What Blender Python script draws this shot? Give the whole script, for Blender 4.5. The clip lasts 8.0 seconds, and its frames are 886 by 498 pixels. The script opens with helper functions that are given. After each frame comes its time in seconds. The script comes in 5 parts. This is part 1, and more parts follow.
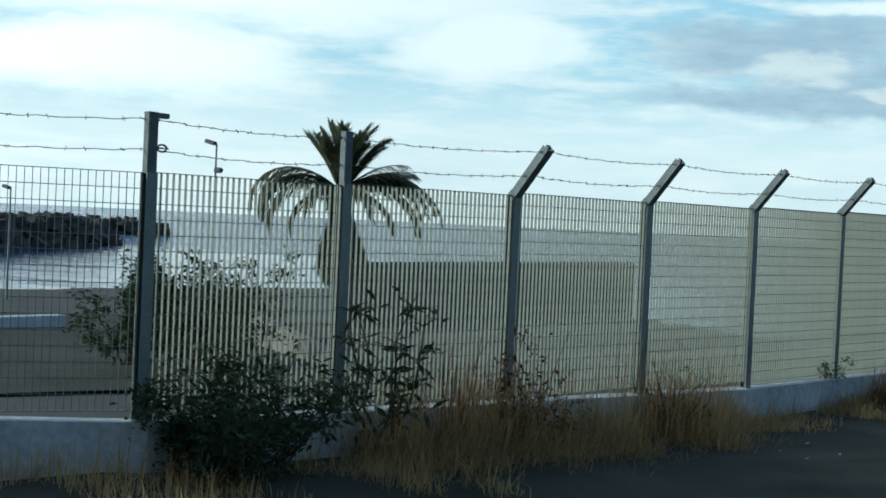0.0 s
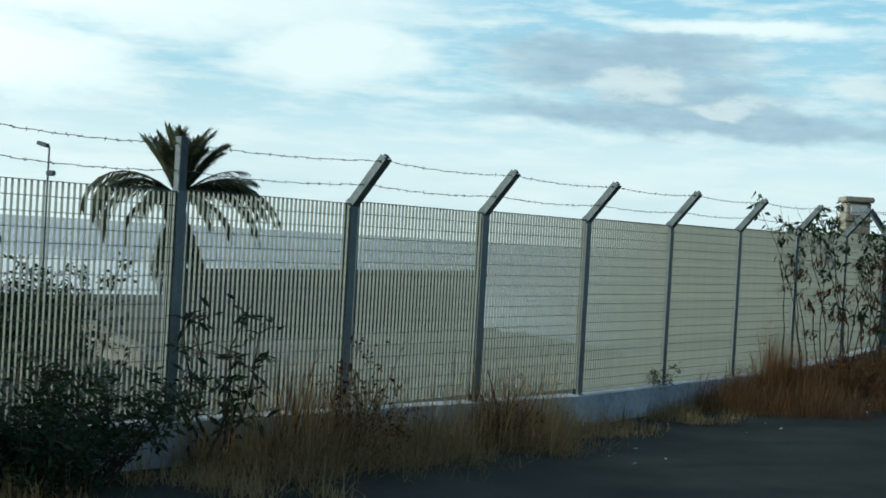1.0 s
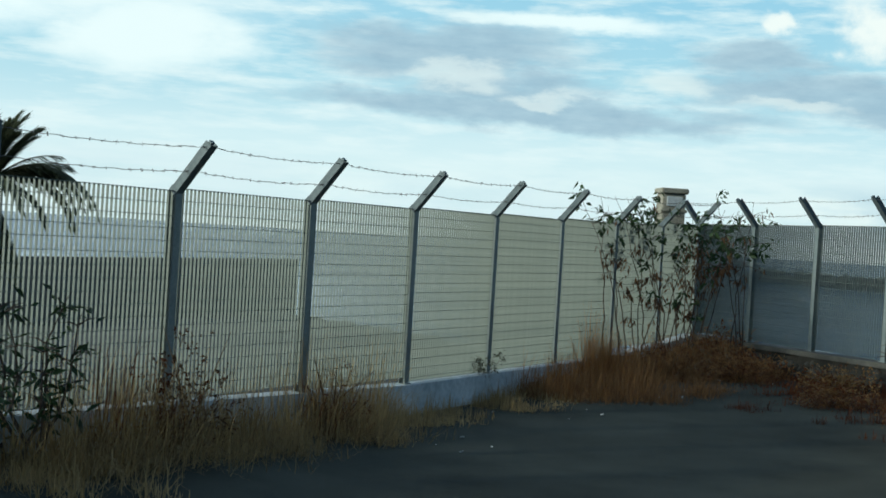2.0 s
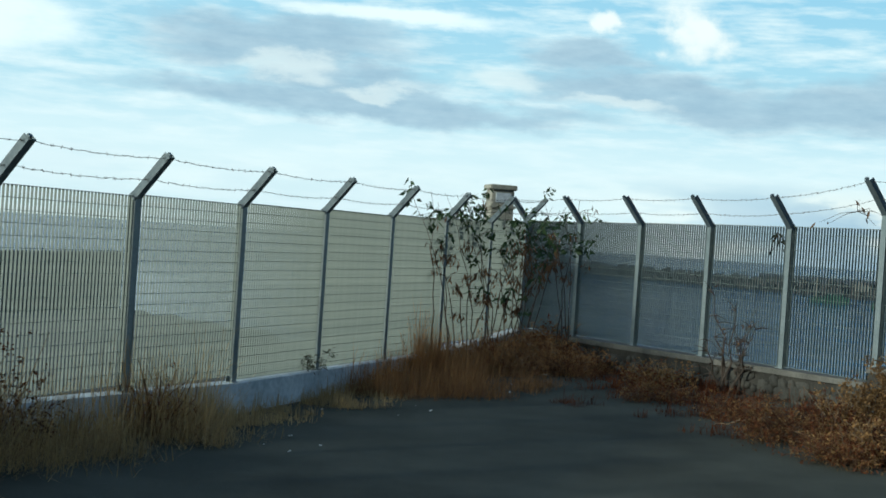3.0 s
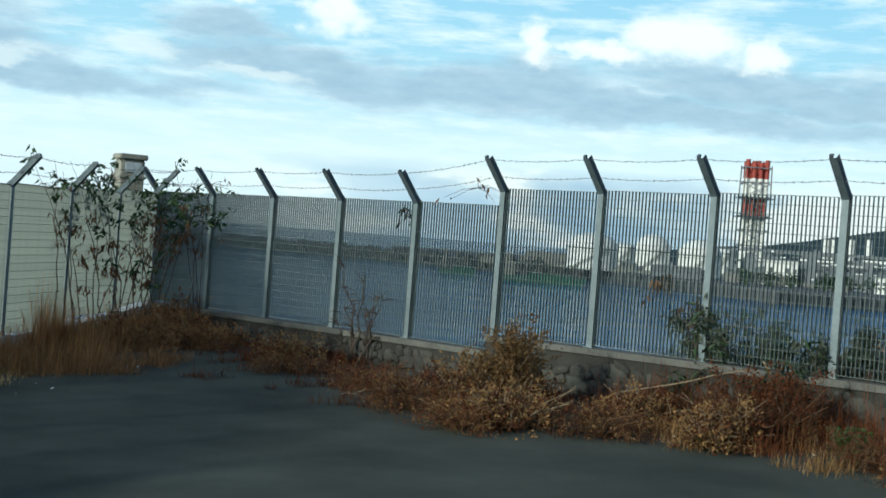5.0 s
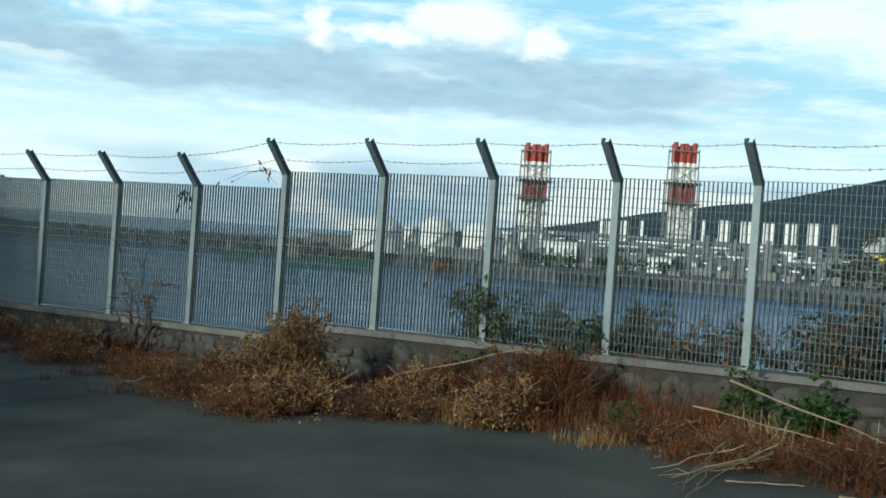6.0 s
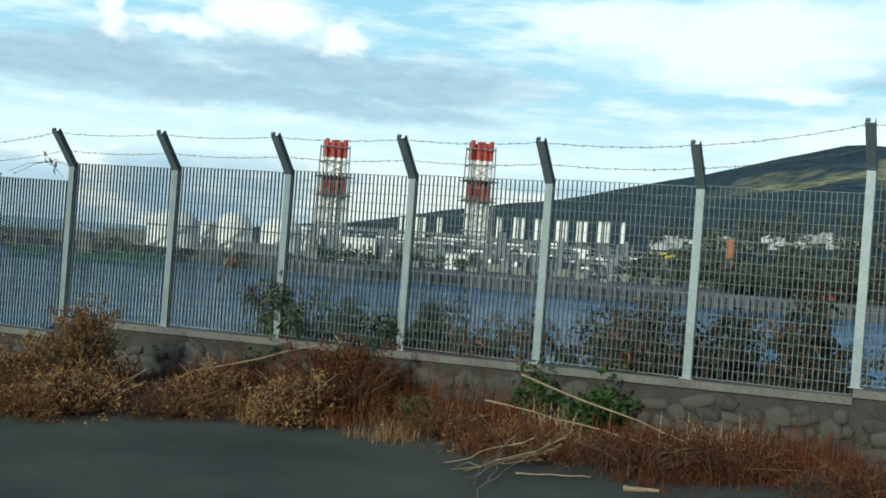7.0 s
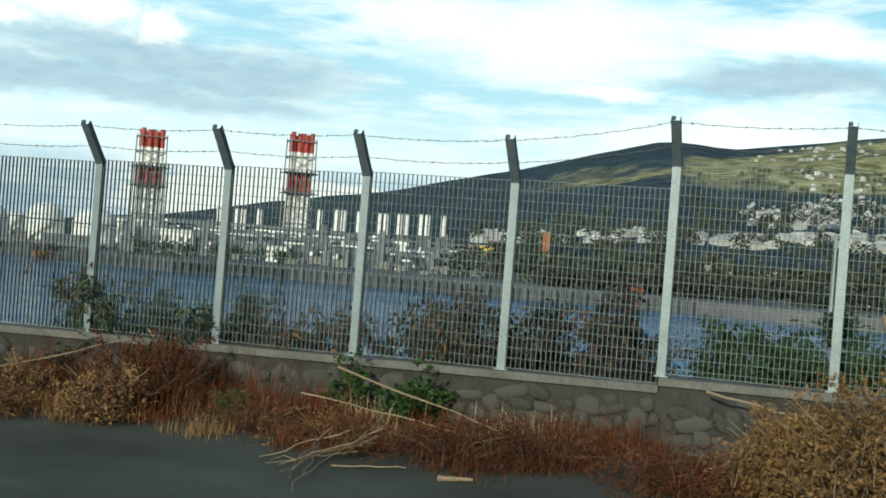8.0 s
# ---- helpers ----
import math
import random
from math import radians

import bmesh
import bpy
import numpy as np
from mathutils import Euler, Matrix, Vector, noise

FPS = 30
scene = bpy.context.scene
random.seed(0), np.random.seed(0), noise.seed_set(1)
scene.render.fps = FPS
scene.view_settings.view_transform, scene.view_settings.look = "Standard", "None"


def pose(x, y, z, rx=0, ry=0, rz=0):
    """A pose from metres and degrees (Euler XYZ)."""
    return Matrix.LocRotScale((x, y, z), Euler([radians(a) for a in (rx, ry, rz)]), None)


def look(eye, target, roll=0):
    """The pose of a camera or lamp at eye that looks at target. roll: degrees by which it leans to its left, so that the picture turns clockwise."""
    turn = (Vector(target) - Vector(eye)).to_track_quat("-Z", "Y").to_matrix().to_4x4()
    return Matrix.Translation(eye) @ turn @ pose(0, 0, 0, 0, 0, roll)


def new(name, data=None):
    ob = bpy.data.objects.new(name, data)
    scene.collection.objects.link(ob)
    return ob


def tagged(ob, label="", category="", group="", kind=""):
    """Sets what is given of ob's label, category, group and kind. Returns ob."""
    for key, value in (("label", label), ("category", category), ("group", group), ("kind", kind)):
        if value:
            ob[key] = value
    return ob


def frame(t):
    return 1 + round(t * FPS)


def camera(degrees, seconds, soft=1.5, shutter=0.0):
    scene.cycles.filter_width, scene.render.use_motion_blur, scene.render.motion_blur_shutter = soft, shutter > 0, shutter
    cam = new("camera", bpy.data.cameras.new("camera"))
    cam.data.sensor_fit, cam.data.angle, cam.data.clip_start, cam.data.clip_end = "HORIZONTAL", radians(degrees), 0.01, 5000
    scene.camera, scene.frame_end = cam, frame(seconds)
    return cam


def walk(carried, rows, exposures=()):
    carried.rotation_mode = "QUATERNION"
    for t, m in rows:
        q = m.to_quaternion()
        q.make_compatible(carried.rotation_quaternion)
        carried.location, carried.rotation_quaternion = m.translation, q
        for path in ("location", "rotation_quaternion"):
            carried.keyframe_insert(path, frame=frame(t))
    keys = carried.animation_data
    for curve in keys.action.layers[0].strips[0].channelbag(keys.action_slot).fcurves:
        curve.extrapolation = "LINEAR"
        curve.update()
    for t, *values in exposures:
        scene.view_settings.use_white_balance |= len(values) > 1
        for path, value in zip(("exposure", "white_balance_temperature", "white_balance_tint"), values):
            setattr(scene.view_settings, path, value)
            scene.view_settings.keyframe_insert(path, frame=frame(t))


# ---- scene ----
EYE_GROUND = 2.55
cam = camera(38.1, 8.0, soft=1.7)
PATH = [
    (0, (-0.046, -0.064, 2.485), (-3.529, 9.307, 2.269), 2.68),
    (0.2, (-0.031, -0.070, 2.473), (-3.293, 9.381, 2.279), 2.96),
    (0.5, (-0.008, -0.078, 2.454), (-2.885, 9.499, 2.323), 3.09),
    (0.7, (-0.000, -0.079, 2.470), (-2.606, 9.575, 2.376), 3.27),
    (1, (0.011, -0.081, 2.495), (-2.299, 9.648, 2.403), 3.30),
    (1.2, (-0.031, -0.047, 2.483), (-2.101, 9.736, 2.406), 3.51),
    (1.5, (-0.093, 0.004, 2.465), (-1.750, 9.866, 2.416), 3.62),
    (1.7, (-0.089, 0.012, 2.479), (-1.466, 9.916, 2.401), 3.57),
    (2.8, (-0.070, 0.055, 2.555), (0.082, 10.054, 2.463), 3.87),
    (3, (-0.066, 0.063, 2.569), (0.307, 10.056, 2.491), 3.92),
    (3.2, (-0.039, 0.052, 2.565), (0.592, 10.032, 2.506), 3.99),
    (3.5, (0.002, 0.035, 2.558), (1.038, 9.981, 2.532), 4.06),
    (3.7, (0.008, 0.039, 2.566), (1.310, 9.954, 2.518), 3.97),
    (4, (0.018, 0.046, 2.579), (1.738, 9.897, 2.536), 3.90),
    (4.2, (0.018, 0.041, 2.583), (1.926, 9.857, 2.529), 3.92),
    (5.3, (0.020, 0.015, 2.605), (3.605, 9.350, 2.525), 4.54),
    (5.5, (0.020, 0.010, 2.609), (3.865, 9.241, 2.537), 4.54),
    (5.7, (0.034, 0.005, 2.607), (4.229, 9.082, 2.499), 4.48),
    (6, (0.056, -0.003, 2.604), (4.730, 8.837, 2.497), 4.04),
    (6.2, (0.082, 0.014, 2.606), (5.096, 8.665, 2.479), 4.11),
    (6.5, (0.121, 0.039, 2.608), (5.587, 8.412, 2.534), 4.39),
    (6.7, (0.124, 0.034, 2.606), (5.826, 8.249, 2.536), 4.19),
    (7, (0.129, 0.027, 2.604), (6.122, 8.032, 2.580), 4.36),
    (7.2, (0.147, 0.026, 2.606), (6.331, 7.884, 2.583), 4.47),
    (7.5, (0.173, 0.024, 2.608), (6.569, 7.712, 2.592), 4.43),
    (7.7, (0.168, 0.010, 2.607), (6.810, 7.486, 2.630), 4.52),
    (8, (0.160, -0.010, 2.605), (7.207, 7.085, 2.631), 4.53),
]
walk(cam, [(t, look(eye, target, roll)) for t, eye, target, roll in PATH], [(0.0, -0.14, 5800.0, -2.0), (1.5, -0.15, 6000.0, -2.0), (2.8, -0.07, 5900.0, -2.0), (4.0, -0.05, 5750.0, -2.0), (5.5, 0.05, 5800.0, -2.0), (7.2, 0.05, 5950.0, -2.0), (8.0, 0.13, 6250.0, -2.0)])

# ---------------- light ----------------
SUN_AZ, SUN_EL = radians(-115.0), radians(17.0)      # compass angle from +y, clockwise positive
sun_way = Vector((math.sin(SUN_AZ) * math.cos(SUN_EL), math.cos(SUN_AZ) * math.cos(SUN_EL), math.sin(SUN_EL)))
sun = new("sun", bpy.data.lights.new("sun", "SUN"))
sun.data.energy, sun.data.angle, sun.data.color = 3.1, radians(3.0), (1.0, 0.92, 0.78)
sun.matrix_world = look(sun_way * 60, (0, 0, 0))

world = bpy.data.worlds.new("sky")
scene.world = world
world.use_nodes = True
wt = world.node_tree
wt.nodes.clear()


def wn(kind, **values):
    node = wt.nodes.new(kind)
    for key, value in values.items():
        setattr(node, key, value)
    return node


def wmath(op, a, b=None, clamp=False):
    node = wn("ShaderNodeMath", operation=op, use_clamp=clamp)
    for n, v in enumerate((a, b)):
        if v is None:
            continue
        if isinstance(v, (int, float)):
            node.inputs[n].default_value = v
        else:
            wt.links.new(v, node.inputs[n])
    return node.outputs[0]


sky = wn("ShaderNodeTexSky", sky_type="NISHITA", sun_disc=False, sun_elevation=SUN_EL, sun_rotation=SUN_AZ,
         altitude=0.0, air_density=1.2, dust_density=1.0, ozone_density=1.5)
coord = wn("ShaderNodeTexCoord")
parts_xyz = wn("ShaderNodeSeparateXYZ")
wt.links.new(coord.outputs["Generated"], parts_xyz.inputs[0])
up = wmath("MAXIMUM", parts_xyz.outputs[2], 0.0)
high = wmath("ADD", up, 0.15)
flat = wn("ShaderNodeCombineXYZ")
wt.links.new(wmath("DIVIDE", parts_xyz.outputs[0], high), flat.inputs[0])
wt.links.new(wmath("DIVIDE", parts_xyz.outputs[1], high), flat.inputs[1])


def cloud_noise(scale, detail, shift, rough=0.55, distort=0.0):
    mapping = wn("ShaderNodeMapping")
    mapping.inputs["Location"].default_value = shift
    wt.links.new(flat.outputs[0], mapping.inputs[0])
    node = wn("ShaderNodeTexNoise")
    node.inputs["Scale"].default_value = scale
    node.inputs["Detail"].default_value = detail
    node.inputs["Roughness"].default_value = rough
    node.inputs["Distortion"].default_value = distort
    wt.links.new(mapping.outputs[0], node.inputs["Vector"])
    return node.outputs["Fac"]


def wramp(value, stops):
    node = wn("ShaderNodeValToRGB")
    ramp = node.color_ramp
    while len(ramp.elements) < len(stops):
        ramp.elements.new(0.5)
    for e, (pos, col) in zip(ramp.elements, stops):
        e.position, e.color = pos, (*col, 1) if len(col) == 3 else col
    wt.links.new(value, node.inputs[0])
    return node.outputs[0]


def wmix(fac, a, b, blend="MIX"):
    node = wn("ShaderNodeMix", data_type="RGBA", blend_type=blend)
    for n, v in ((0, fac), (6, a), (7, b)):
        if isinstance(v, (int, float)):
            node.inputs[n].default_value = v
        elif isinstance(v, tuple):
            node.inputs[n].default_value = v
        else:
            wt.links.new(v, node.inputs[n])
    return node.outputs[2]


SKY_GAIN = 0.10
sky_gain = wn("ShaderNodeVectorMath", operation="SCALE")
wt.links.new(sky.outputs[0], sky_gain.inputs[0])
sky_gain.inputs["Scale"].default_value = SKY_GAIN
sun_side = wn("ShaderNodeVectorMath", operation="DOT_PRODUCT")
wt.links.new(coord.outputs["Generated"], sun_side.inputs[0])
sun_side.inputs[1].default_value = sun_way
glow = wramp(sun_side.outputs["Value"], [(0.0, (0, 0, 0)), (0.50, (1, 1, 1))])
# overhead: broken cover, white where thin and grey-blue where thick
thick = wramp(cloud_noise(1.05, 7, (7.7, 2.2, 1.0), 0.58, 0.4), [(0.42, (0, 0, 0)), (0.58, (1, 1, 1))])
near_sun = wramp(up, [(0.20, (1, 1, 1)), (0.60, (0.2, 0.2, 0.2))])
off_sun = wramp(up, [(0.17, (1, 1, 1)), (0.36, (0.1, 0.1, 0.1))])
thin_high = wmix(glow, off_sun, near_sun)
cover = wmath("MULTIPLY", wramp(cloud_noise(0.75, 8, (3.4, 0.9, 0), 0.6, 0.2), [(0.37, (0, 0, 0)), (0.53, (1, 1, 1))]), thin_high)
white = wmix(glow, (1.02, 1.04, 1.02, 1), (1.8, 1.75, 1.6, 1))
grey = wmix(glow, (0.30, 0.42, 0.53, 1), (0.95, 1.0, 1.0, 1))
clouds = wmix(thick, white, grey)
pale = wramp(up, [(0.0, (0.55, 0.84, 1.0)), (0.14, (0.42, 0.78, 1.0)), (0.32, (0.16, 0.34, 0.62)), (0.8, (0.05, 0.13, 0.32))])
blue = wmix(0.6, sky_gain.outputs[0], pale)
low = wramp(up, [(0.0, (0.7, 0.7, 0.7)), (0.05, (0.55, 0.55, 0.55)), (0.17, (0, 0, 0))])
haze = wmix(glow, (0.98, 1.05, 1.04, 1), (1.55, 1.55, 1.45, 1))
overhead = wmix(cover, wmix(low, blue, haze), clouds)

# the lower sky, by compass angle and height in degrees
az_deg = wmath("MULTIPLY", wmath("ARCTAN2", parts_xyz.outputs[0], parts_xyz.outputs[1]), 57.2958)
el_deg = wmath("MULTIPLY", wmath("ARCSINE", parts_xyz.outputs[2]), 57.2958)
spot = wn("ShaderNodeCombineXYZ")
wt.links.new(az_deg, spot.inputs[0])
wt.links.new(el_deg, spot.inputs[1])


def sky_noise(scale, stretch, detail, rough, shift=(0, 0, 0), colour=False):
    mapping = wn("ShaderNodeMapping")
    mapping.inputs["Scale"].default_value = stretch
    mapping.inputs["Location"].default_value = shift
    wt.links.new(spot.outputs[0], mapping.inputs[0])
    node = wn("ShaderNodeTexNoise")
    node.inputs["Scale"].default_value, node.inputs["Detail"].default_value = scale, detail
    node.inputs["Roughness"].default_value = rough
    wt.links.new(mapping.outputs[0], node.inputs["Vector"])
    return node.outputs["Color" if colour else "Fac"]


def wander(base, noise_out, reach):
    """Shifts the place at which the sky is read, so that cloud edges run ragged."""
    centre = wn("ShaderNodeVectorMath", operation="SUBTRACT")
    wt.links.new(noise_out, centre.inputs[0])
    centre.inputs[1].default_value = (0.5, 0.5, 0.5)
    grown = wn("ShaderNodeVectorMath", operation="MULTIPLY")
    wt.links.new(centre.outputs[0], grown.inputs[0])
    grown.inputs[1].default_value = reach
    total = wn("ShaderNodeVectorMath", operation="ADD")
    wt.links.new(base, total.inputs[0])
    wt.links.new(grown.outputs[0], total.inputs[1])
    return total.outputs[0]


drift = wander(spot.outputs[0], sky_noise(0.28, (0.45, 1, 1), 3, 0.5, colour=True), (9.0, 3.2, 0))
torn = wander(drift, sky_noise(1.1, (0.4, 1, 1), 6, 0.62, (3, 8, 0), colour=True), (3.6, 1.5, 0))
billow = wander(drift, sky_noise(1.3, (0.8, 1, 1), 5, 0.55, (5, 2, 0), colour=True), (2.0, 1.4, 0))


def bank(where, rows):
    """The sum of soft oval cloud masses: compass angle, height, half width and half height, in degrees."""
    total = None
    for az, el, wide, tall in rows:
        off = wn("ShaderNodeVectorMath", operation="SUBTRACT")
        wt.links.new(where, off.inputs[0])
        off.inputs[1].default_value = (az, el, 0)
        scaled = wn("ShaderNodeVectorMath", operation="MULTIPLY")
        wt.links.new(off.outputs[0], scaled.inputs[0])
        scaled.inputs[1].default_value = (1 / wide, 1 / tall, 0)
        size = wn("ShaderNodeVectorMath", operation="LENGTH")
        wt.links.new(scaled.outputs[0], size.inputs[0])
        soft = wn("ShaderNodeMapRange", interpolation_type="SMOOTHERSTEP")
        wt.links.new(size.outputs["Value"], soft.inputs["Value"])
        for socket, v in (("From Min", 0.35), ("From Max", 1.35), ("To Min", 1.0), ("To Max", 0.0)):
            soft.inputs[socket].default_value = v
        total = soft.outputs[0] if total is None else wmath("MAXIMUM", total, soft.outputs[0])
    return total


WHITE_BANKS = [
    (-35.1, 6.8, 8.5, 2.2), (-18.9, 8.1, 4.4, 2.3), (-30.0, 10.5, 18.0, 2.6),
    (49.5, 9.8, 8.3, 1.8), (51.6, 8.0, 3.2, 0.6), (43.2, 10.1, 3.8, 1.0), (59.5, 10.3, 5.0, 1.0), (58.0, 5.6, 9.0, 1.6), (0.0, 9.9, 5.0, 0.7)]
THIN_SPOTS = [(-5.8, 7.1, 2.4, 0.6), (3.7, 7.4, 2.2, 0.6), (-1.5, 6.4, 2.5, 0.35), (9.0, 6.6, 2.5, 0.35)]
WHITE_HEAPS = [(8.9, 10.3, 1.1, 0.6), (12.9, 10.1, 1.4, 1.2), (21.6, 8.5, 1.0, 1.3), (27.6, 9.4, 2.4, 1.4), (30.6, 8.9, 1.4, 0.9), (24.9, 8.2, 2.6, 0.5)]
GREY_BANKS = [
    (-5.7, 8.2, 6.3, 1.5), (-6.7, 5.7, 6.3, 0.8), (-0.7, 5.7, 8.8, 0.8), (-3.0, 6.6, 5.0, 0.9), (10.9, 7.2, 7.5, 1.1),
    (19.5, 6.6, 7.6, 1.3), (8.4, 8.6, 4.0, 0.9), (14.4, 6.7, 5.5, 1.0), (33.0, 7.5, 8.8, 1.2), (28.5, 6.0, 11.0, 0.9),
    (59.4, 8.4, 5.0, 0.8)]
open_sky = wramp(wmath("DIVIDE", el_deg, 14.0), [(0.0, (0.74, 0.87, 0.90)), (0.10, (0.82, 0.94, 0.95)), (0.30, (0.76, 0.91, 0.95)), (0.5, (0.52, 0.77, 0.88)), (0.9, (0.36, 0.66, 0.86))])
wisps = wramp(sky_noise(0.8, (0.28, 1.6, 1), 7, 0.6, (1, 4, 0)), [(0.44, (0, 0, 0)), (0.66, (0.85, 0.85, 0.85))])
lower_sky = wmix(wisps, open_sky, (0.93, 1.0, 1.0, 1))
grey_tone = wmix(sky_noise(1.6, (0.35, 1.2, 1), 5, 0.6, (2, 9, 0)), (0.32, 0.46, 0.59, 1), (0.61, 0.745, 0.825, 1))
lower_sky = wmix(wmath("MULTIPLY", bank(torn, GREY_BANKS), 0.92), lower_sky, grey_tone)
lower_sky = wmix(wmath("MULTIPLY", bank(torn, THIN_SPOTS), 0.55), lower_sky, (0.98, 1.0, 0.96, 1))
lower_sky = wmix(bank(torn, WHITE_BANKS), lower_sky, wmix(glow, (1.0, 1.06, 1.05, 1), (1.5, 1.5, 1.42, 1)))
lower_sky = wmix(bank(billow, WHITE_HEAPS), lower_sky, (1.06, 1.05, 1.0, 1))
# the pale band over the horizon, brighter towards the sun
pale_low = wramp(wmath("DIVIDE", el_deg, 14.0), [(0.0, (0.75, 0.75, 0.75)), (0.16, (0.85, 0.85, 0.85)), (0.34, (0, 0, 0))])
pale_tone = wmix(glow, (0.92, 1.0, 1.0, 1), (1.3, 1.34, 1.3, 1))
lower_sky = wmix(wmath("MULTIPLY", pale_low, wramp(sky_noise(0.9, (0.2, 1.5, 1), 5, 0.55, (7, 1, 0)), [(0.36, (0.35, 0.35, 0.35)), (0.6, (1, 1, 1))])), lower_sky, pale_tone)
upward = wn("ShaderNodeMapRange", interpolation_type="SMOOTHSTEP")
wt.links.new(el_deg, upward.inputs["Value"])
upward.inputs["From Min"].default_value, upward.inputs["From Max"].default_value = 11.5, 18.0
shade = wmix(upward.outputs[0], lower_sky, overhead)
# heaps of far cloud low over the land, away from the sun
heap_map = wn("ShaderNodeMapping")
heap_map.inputs["Scale"].default_value = (9.0, 9.0, 26.0)
wt.links.new(coord.outputs["Generated"], heap_map.inputs[0])
heap = wn("ShaderNodeTexNoise")
heap.inputs["Scale"].default_value, heap.inputs["Detail"].default_value = 1.0, 6
wt.links.new(heap_map.outputs[0], heap.inputs["Vector"])
heap_col = wramp(heap.outputs["Fac"], [(0.43, (0.30, 0.46, 0.62)), (0.51, (0.52, 0.64, 0.72)), (0.57, (1.0, 0.98, 0.90))])
heap_band = wramp(up, [(0.0, (0.8, 0.8, 0.8)), (0.045, (0.75, 0.75, 0.75)), (0.062, (0, 0, 0))])
heap_side = wramp(wmath("DIVIDE", az_deg, 60.0), [(0.14, (0.12, 0.12, 0.12)), (0.36, (1, 1, 1))])
shade = wmix(wmath("MULTIPLY", wmath("MULTIPLY", heap_band, heap_side), wmath("SUBTRACT", 1.0, glow)), shade, heap_col)
back = wn("ShaderNodeBackground")
wt.links.new(shade, back.inputs[0])
back.inputs[1].default_value = 1.0
wt.links.new(back.outputs[0], wn("ShaderNodeOutputWorld").inputs[0])


# ---------------- materials ----------------
def surface(name, dark, light, rough=0.8, metal=0.0, grain=40.0, stain=1.5, bump=0.2, vary=0.15, spec=0.4, far=1.0, stretch=(1, 1, 1), thin=0.0):
    """Two scales of noise between two colours, a fine relief and a change from piece to piece."""
    m = bpy.data.materials.new(name)
    m.use_nodes = True
    nt = m.node_tree
    bsdf = nt.nodes["Principled BSDF"]
    tc = nt.nodes.new("ShaderNodeTexCoord")
    mp = nt.nodes.new("ShaderNodeMapping")
    mp.inputs["Scale"].default_value = stretch
    nt.links.new(tc.outputs["Object"], mp.inputs[0])
    noises = []
    for scale, detail in ((grain / far, 4), (stain / far, 5)):
        n = nt.nodes.new("ShaderNodeTexNoise")
        n.inputs["Scale"].default_value, n.inputs["Detail"].default_value = scale, detail
        n.inputs["Roughness"].default_value = 0.6
        nt.links.new(mp.outputs[0], n.inputs["Vector"])
        noises.append(n.outputs["Fac"])
    info = nt.nodes.new("ShaderNodeObjectInfo")
    geo = nt.nodes.new("ShaderNodeNewGeometry")
    add = nt.nodes.new("ShaderNodeMath")
    add.operation = "MULTIPLY_ADD"
    add.inputs[1].default_value = 0.45
    nt.links.new(noises[0], add.inputs[0])
    sec = nt.nodes.new("ShaderNodeMath")
    sec.operation = "MULTIPLY"
    sec.inputs[1].default_value = 0.55
    nt.links.new(noises[1], sec.inputs[0])
    nt.links.new(sec.outputs[0], add.inputs[2])
    both = nt.nodes.new("ShaderNodeMath")
    both.operation = "ADD"
    nt.links.new(info.outputs["Random"], both.inputs[0])
    nt.links.new(geo.outputs["Random Per Island"], both.inputs[1])
    shift = nt.nodes.new("ShaderNodeMath")
    shift.operation = "MULTIPLY_ADD"
    shift.inputs[1].default_value = vary
    nt.links.new(both.outputs[0], shift.inputs[0])
    nt.links.new(add.outputs[0], shift.inputs[2])
    ramp = nt.nodes.new("ShaderNodeValToRGB")
    ramp.color_ramp.elements[0].position, ramp.color_ramp.elements[0].color = 0.36 + vary * 0.6, (*dark, 1)
    ramp.color_ramp.elements[1].position, ramp.color_ramp.elements[1].color = 0.64 + vary * 1.2, (*light, 1)
    nt.links.new(shift.outputs[0], ramp.inputs[0])
    nt.links.new(ramp.outputs[0], bsdf.inputs["Base Color"])
    bsdf.inputs["Roughness"].default_value, bsdf.inputs["Metallic"].default_value = rough, metal
    bsdf.inputs["Specular IOR Level"].default_value = spec
    if bump:
        b = nt.nodes.new("ShaderNodeBump")
        b.inputs["Strength"].default_value, b.inputs["Distance"].default_value = bump, 0.02 * far
        nt.links.new(noises[0], b.inputs["Height"])
        nt.links.new(b.outputs[0], bsdf.inputs["Normal"])
    if thin:
        through_leaf = nt.nodes.new("ShaderNodeBsdfTranslucent")
        nt.links.new(ramp.outputs[0], through_leaf.inputs["Color"])
        blend = nt.nodes.new("ShaderNodeMixShader")
        blend.inputs[0].default_value = thin
        nt.links.new(bsdf.outputs[0], blend.inputs[1])
        nt.links.new(through_leaf.outputs[0], blend.inputs[2])
        nt.links.new(blend.outputs[0], nt.nodes["Material Output"].inputs["Surface"])
    return m


ASPHALT = surface("asphalt", (0.034, 0.038, 0.03), (0.1, 0.106, 0.083), 0.95, grain=90, stain=0.45, bump=0.5, vary=0.0, spec=0.2)
DIRT = surface("sandy_ground", (0.045, 0.048, 0.044), (0.1, 0.1, 0.088), 0.95, grain=6, stain=0.25, bump=0.6, vary=0.0)
PLASTER = surface("whitewashed_plaster", (0.36, 0.42, 0.44), (0.72, 0.76, 0.77), 0.85, grain=14, stain=1.6, bump=0.3, vary=0.0)
CONCRETE = surface("weathered_concrete", (0.15, 0.145, 0.13), (0.3, 0.29, 0.25), 0.9, grain=30, stain=2.0, bump=0.4, vary=0.05)
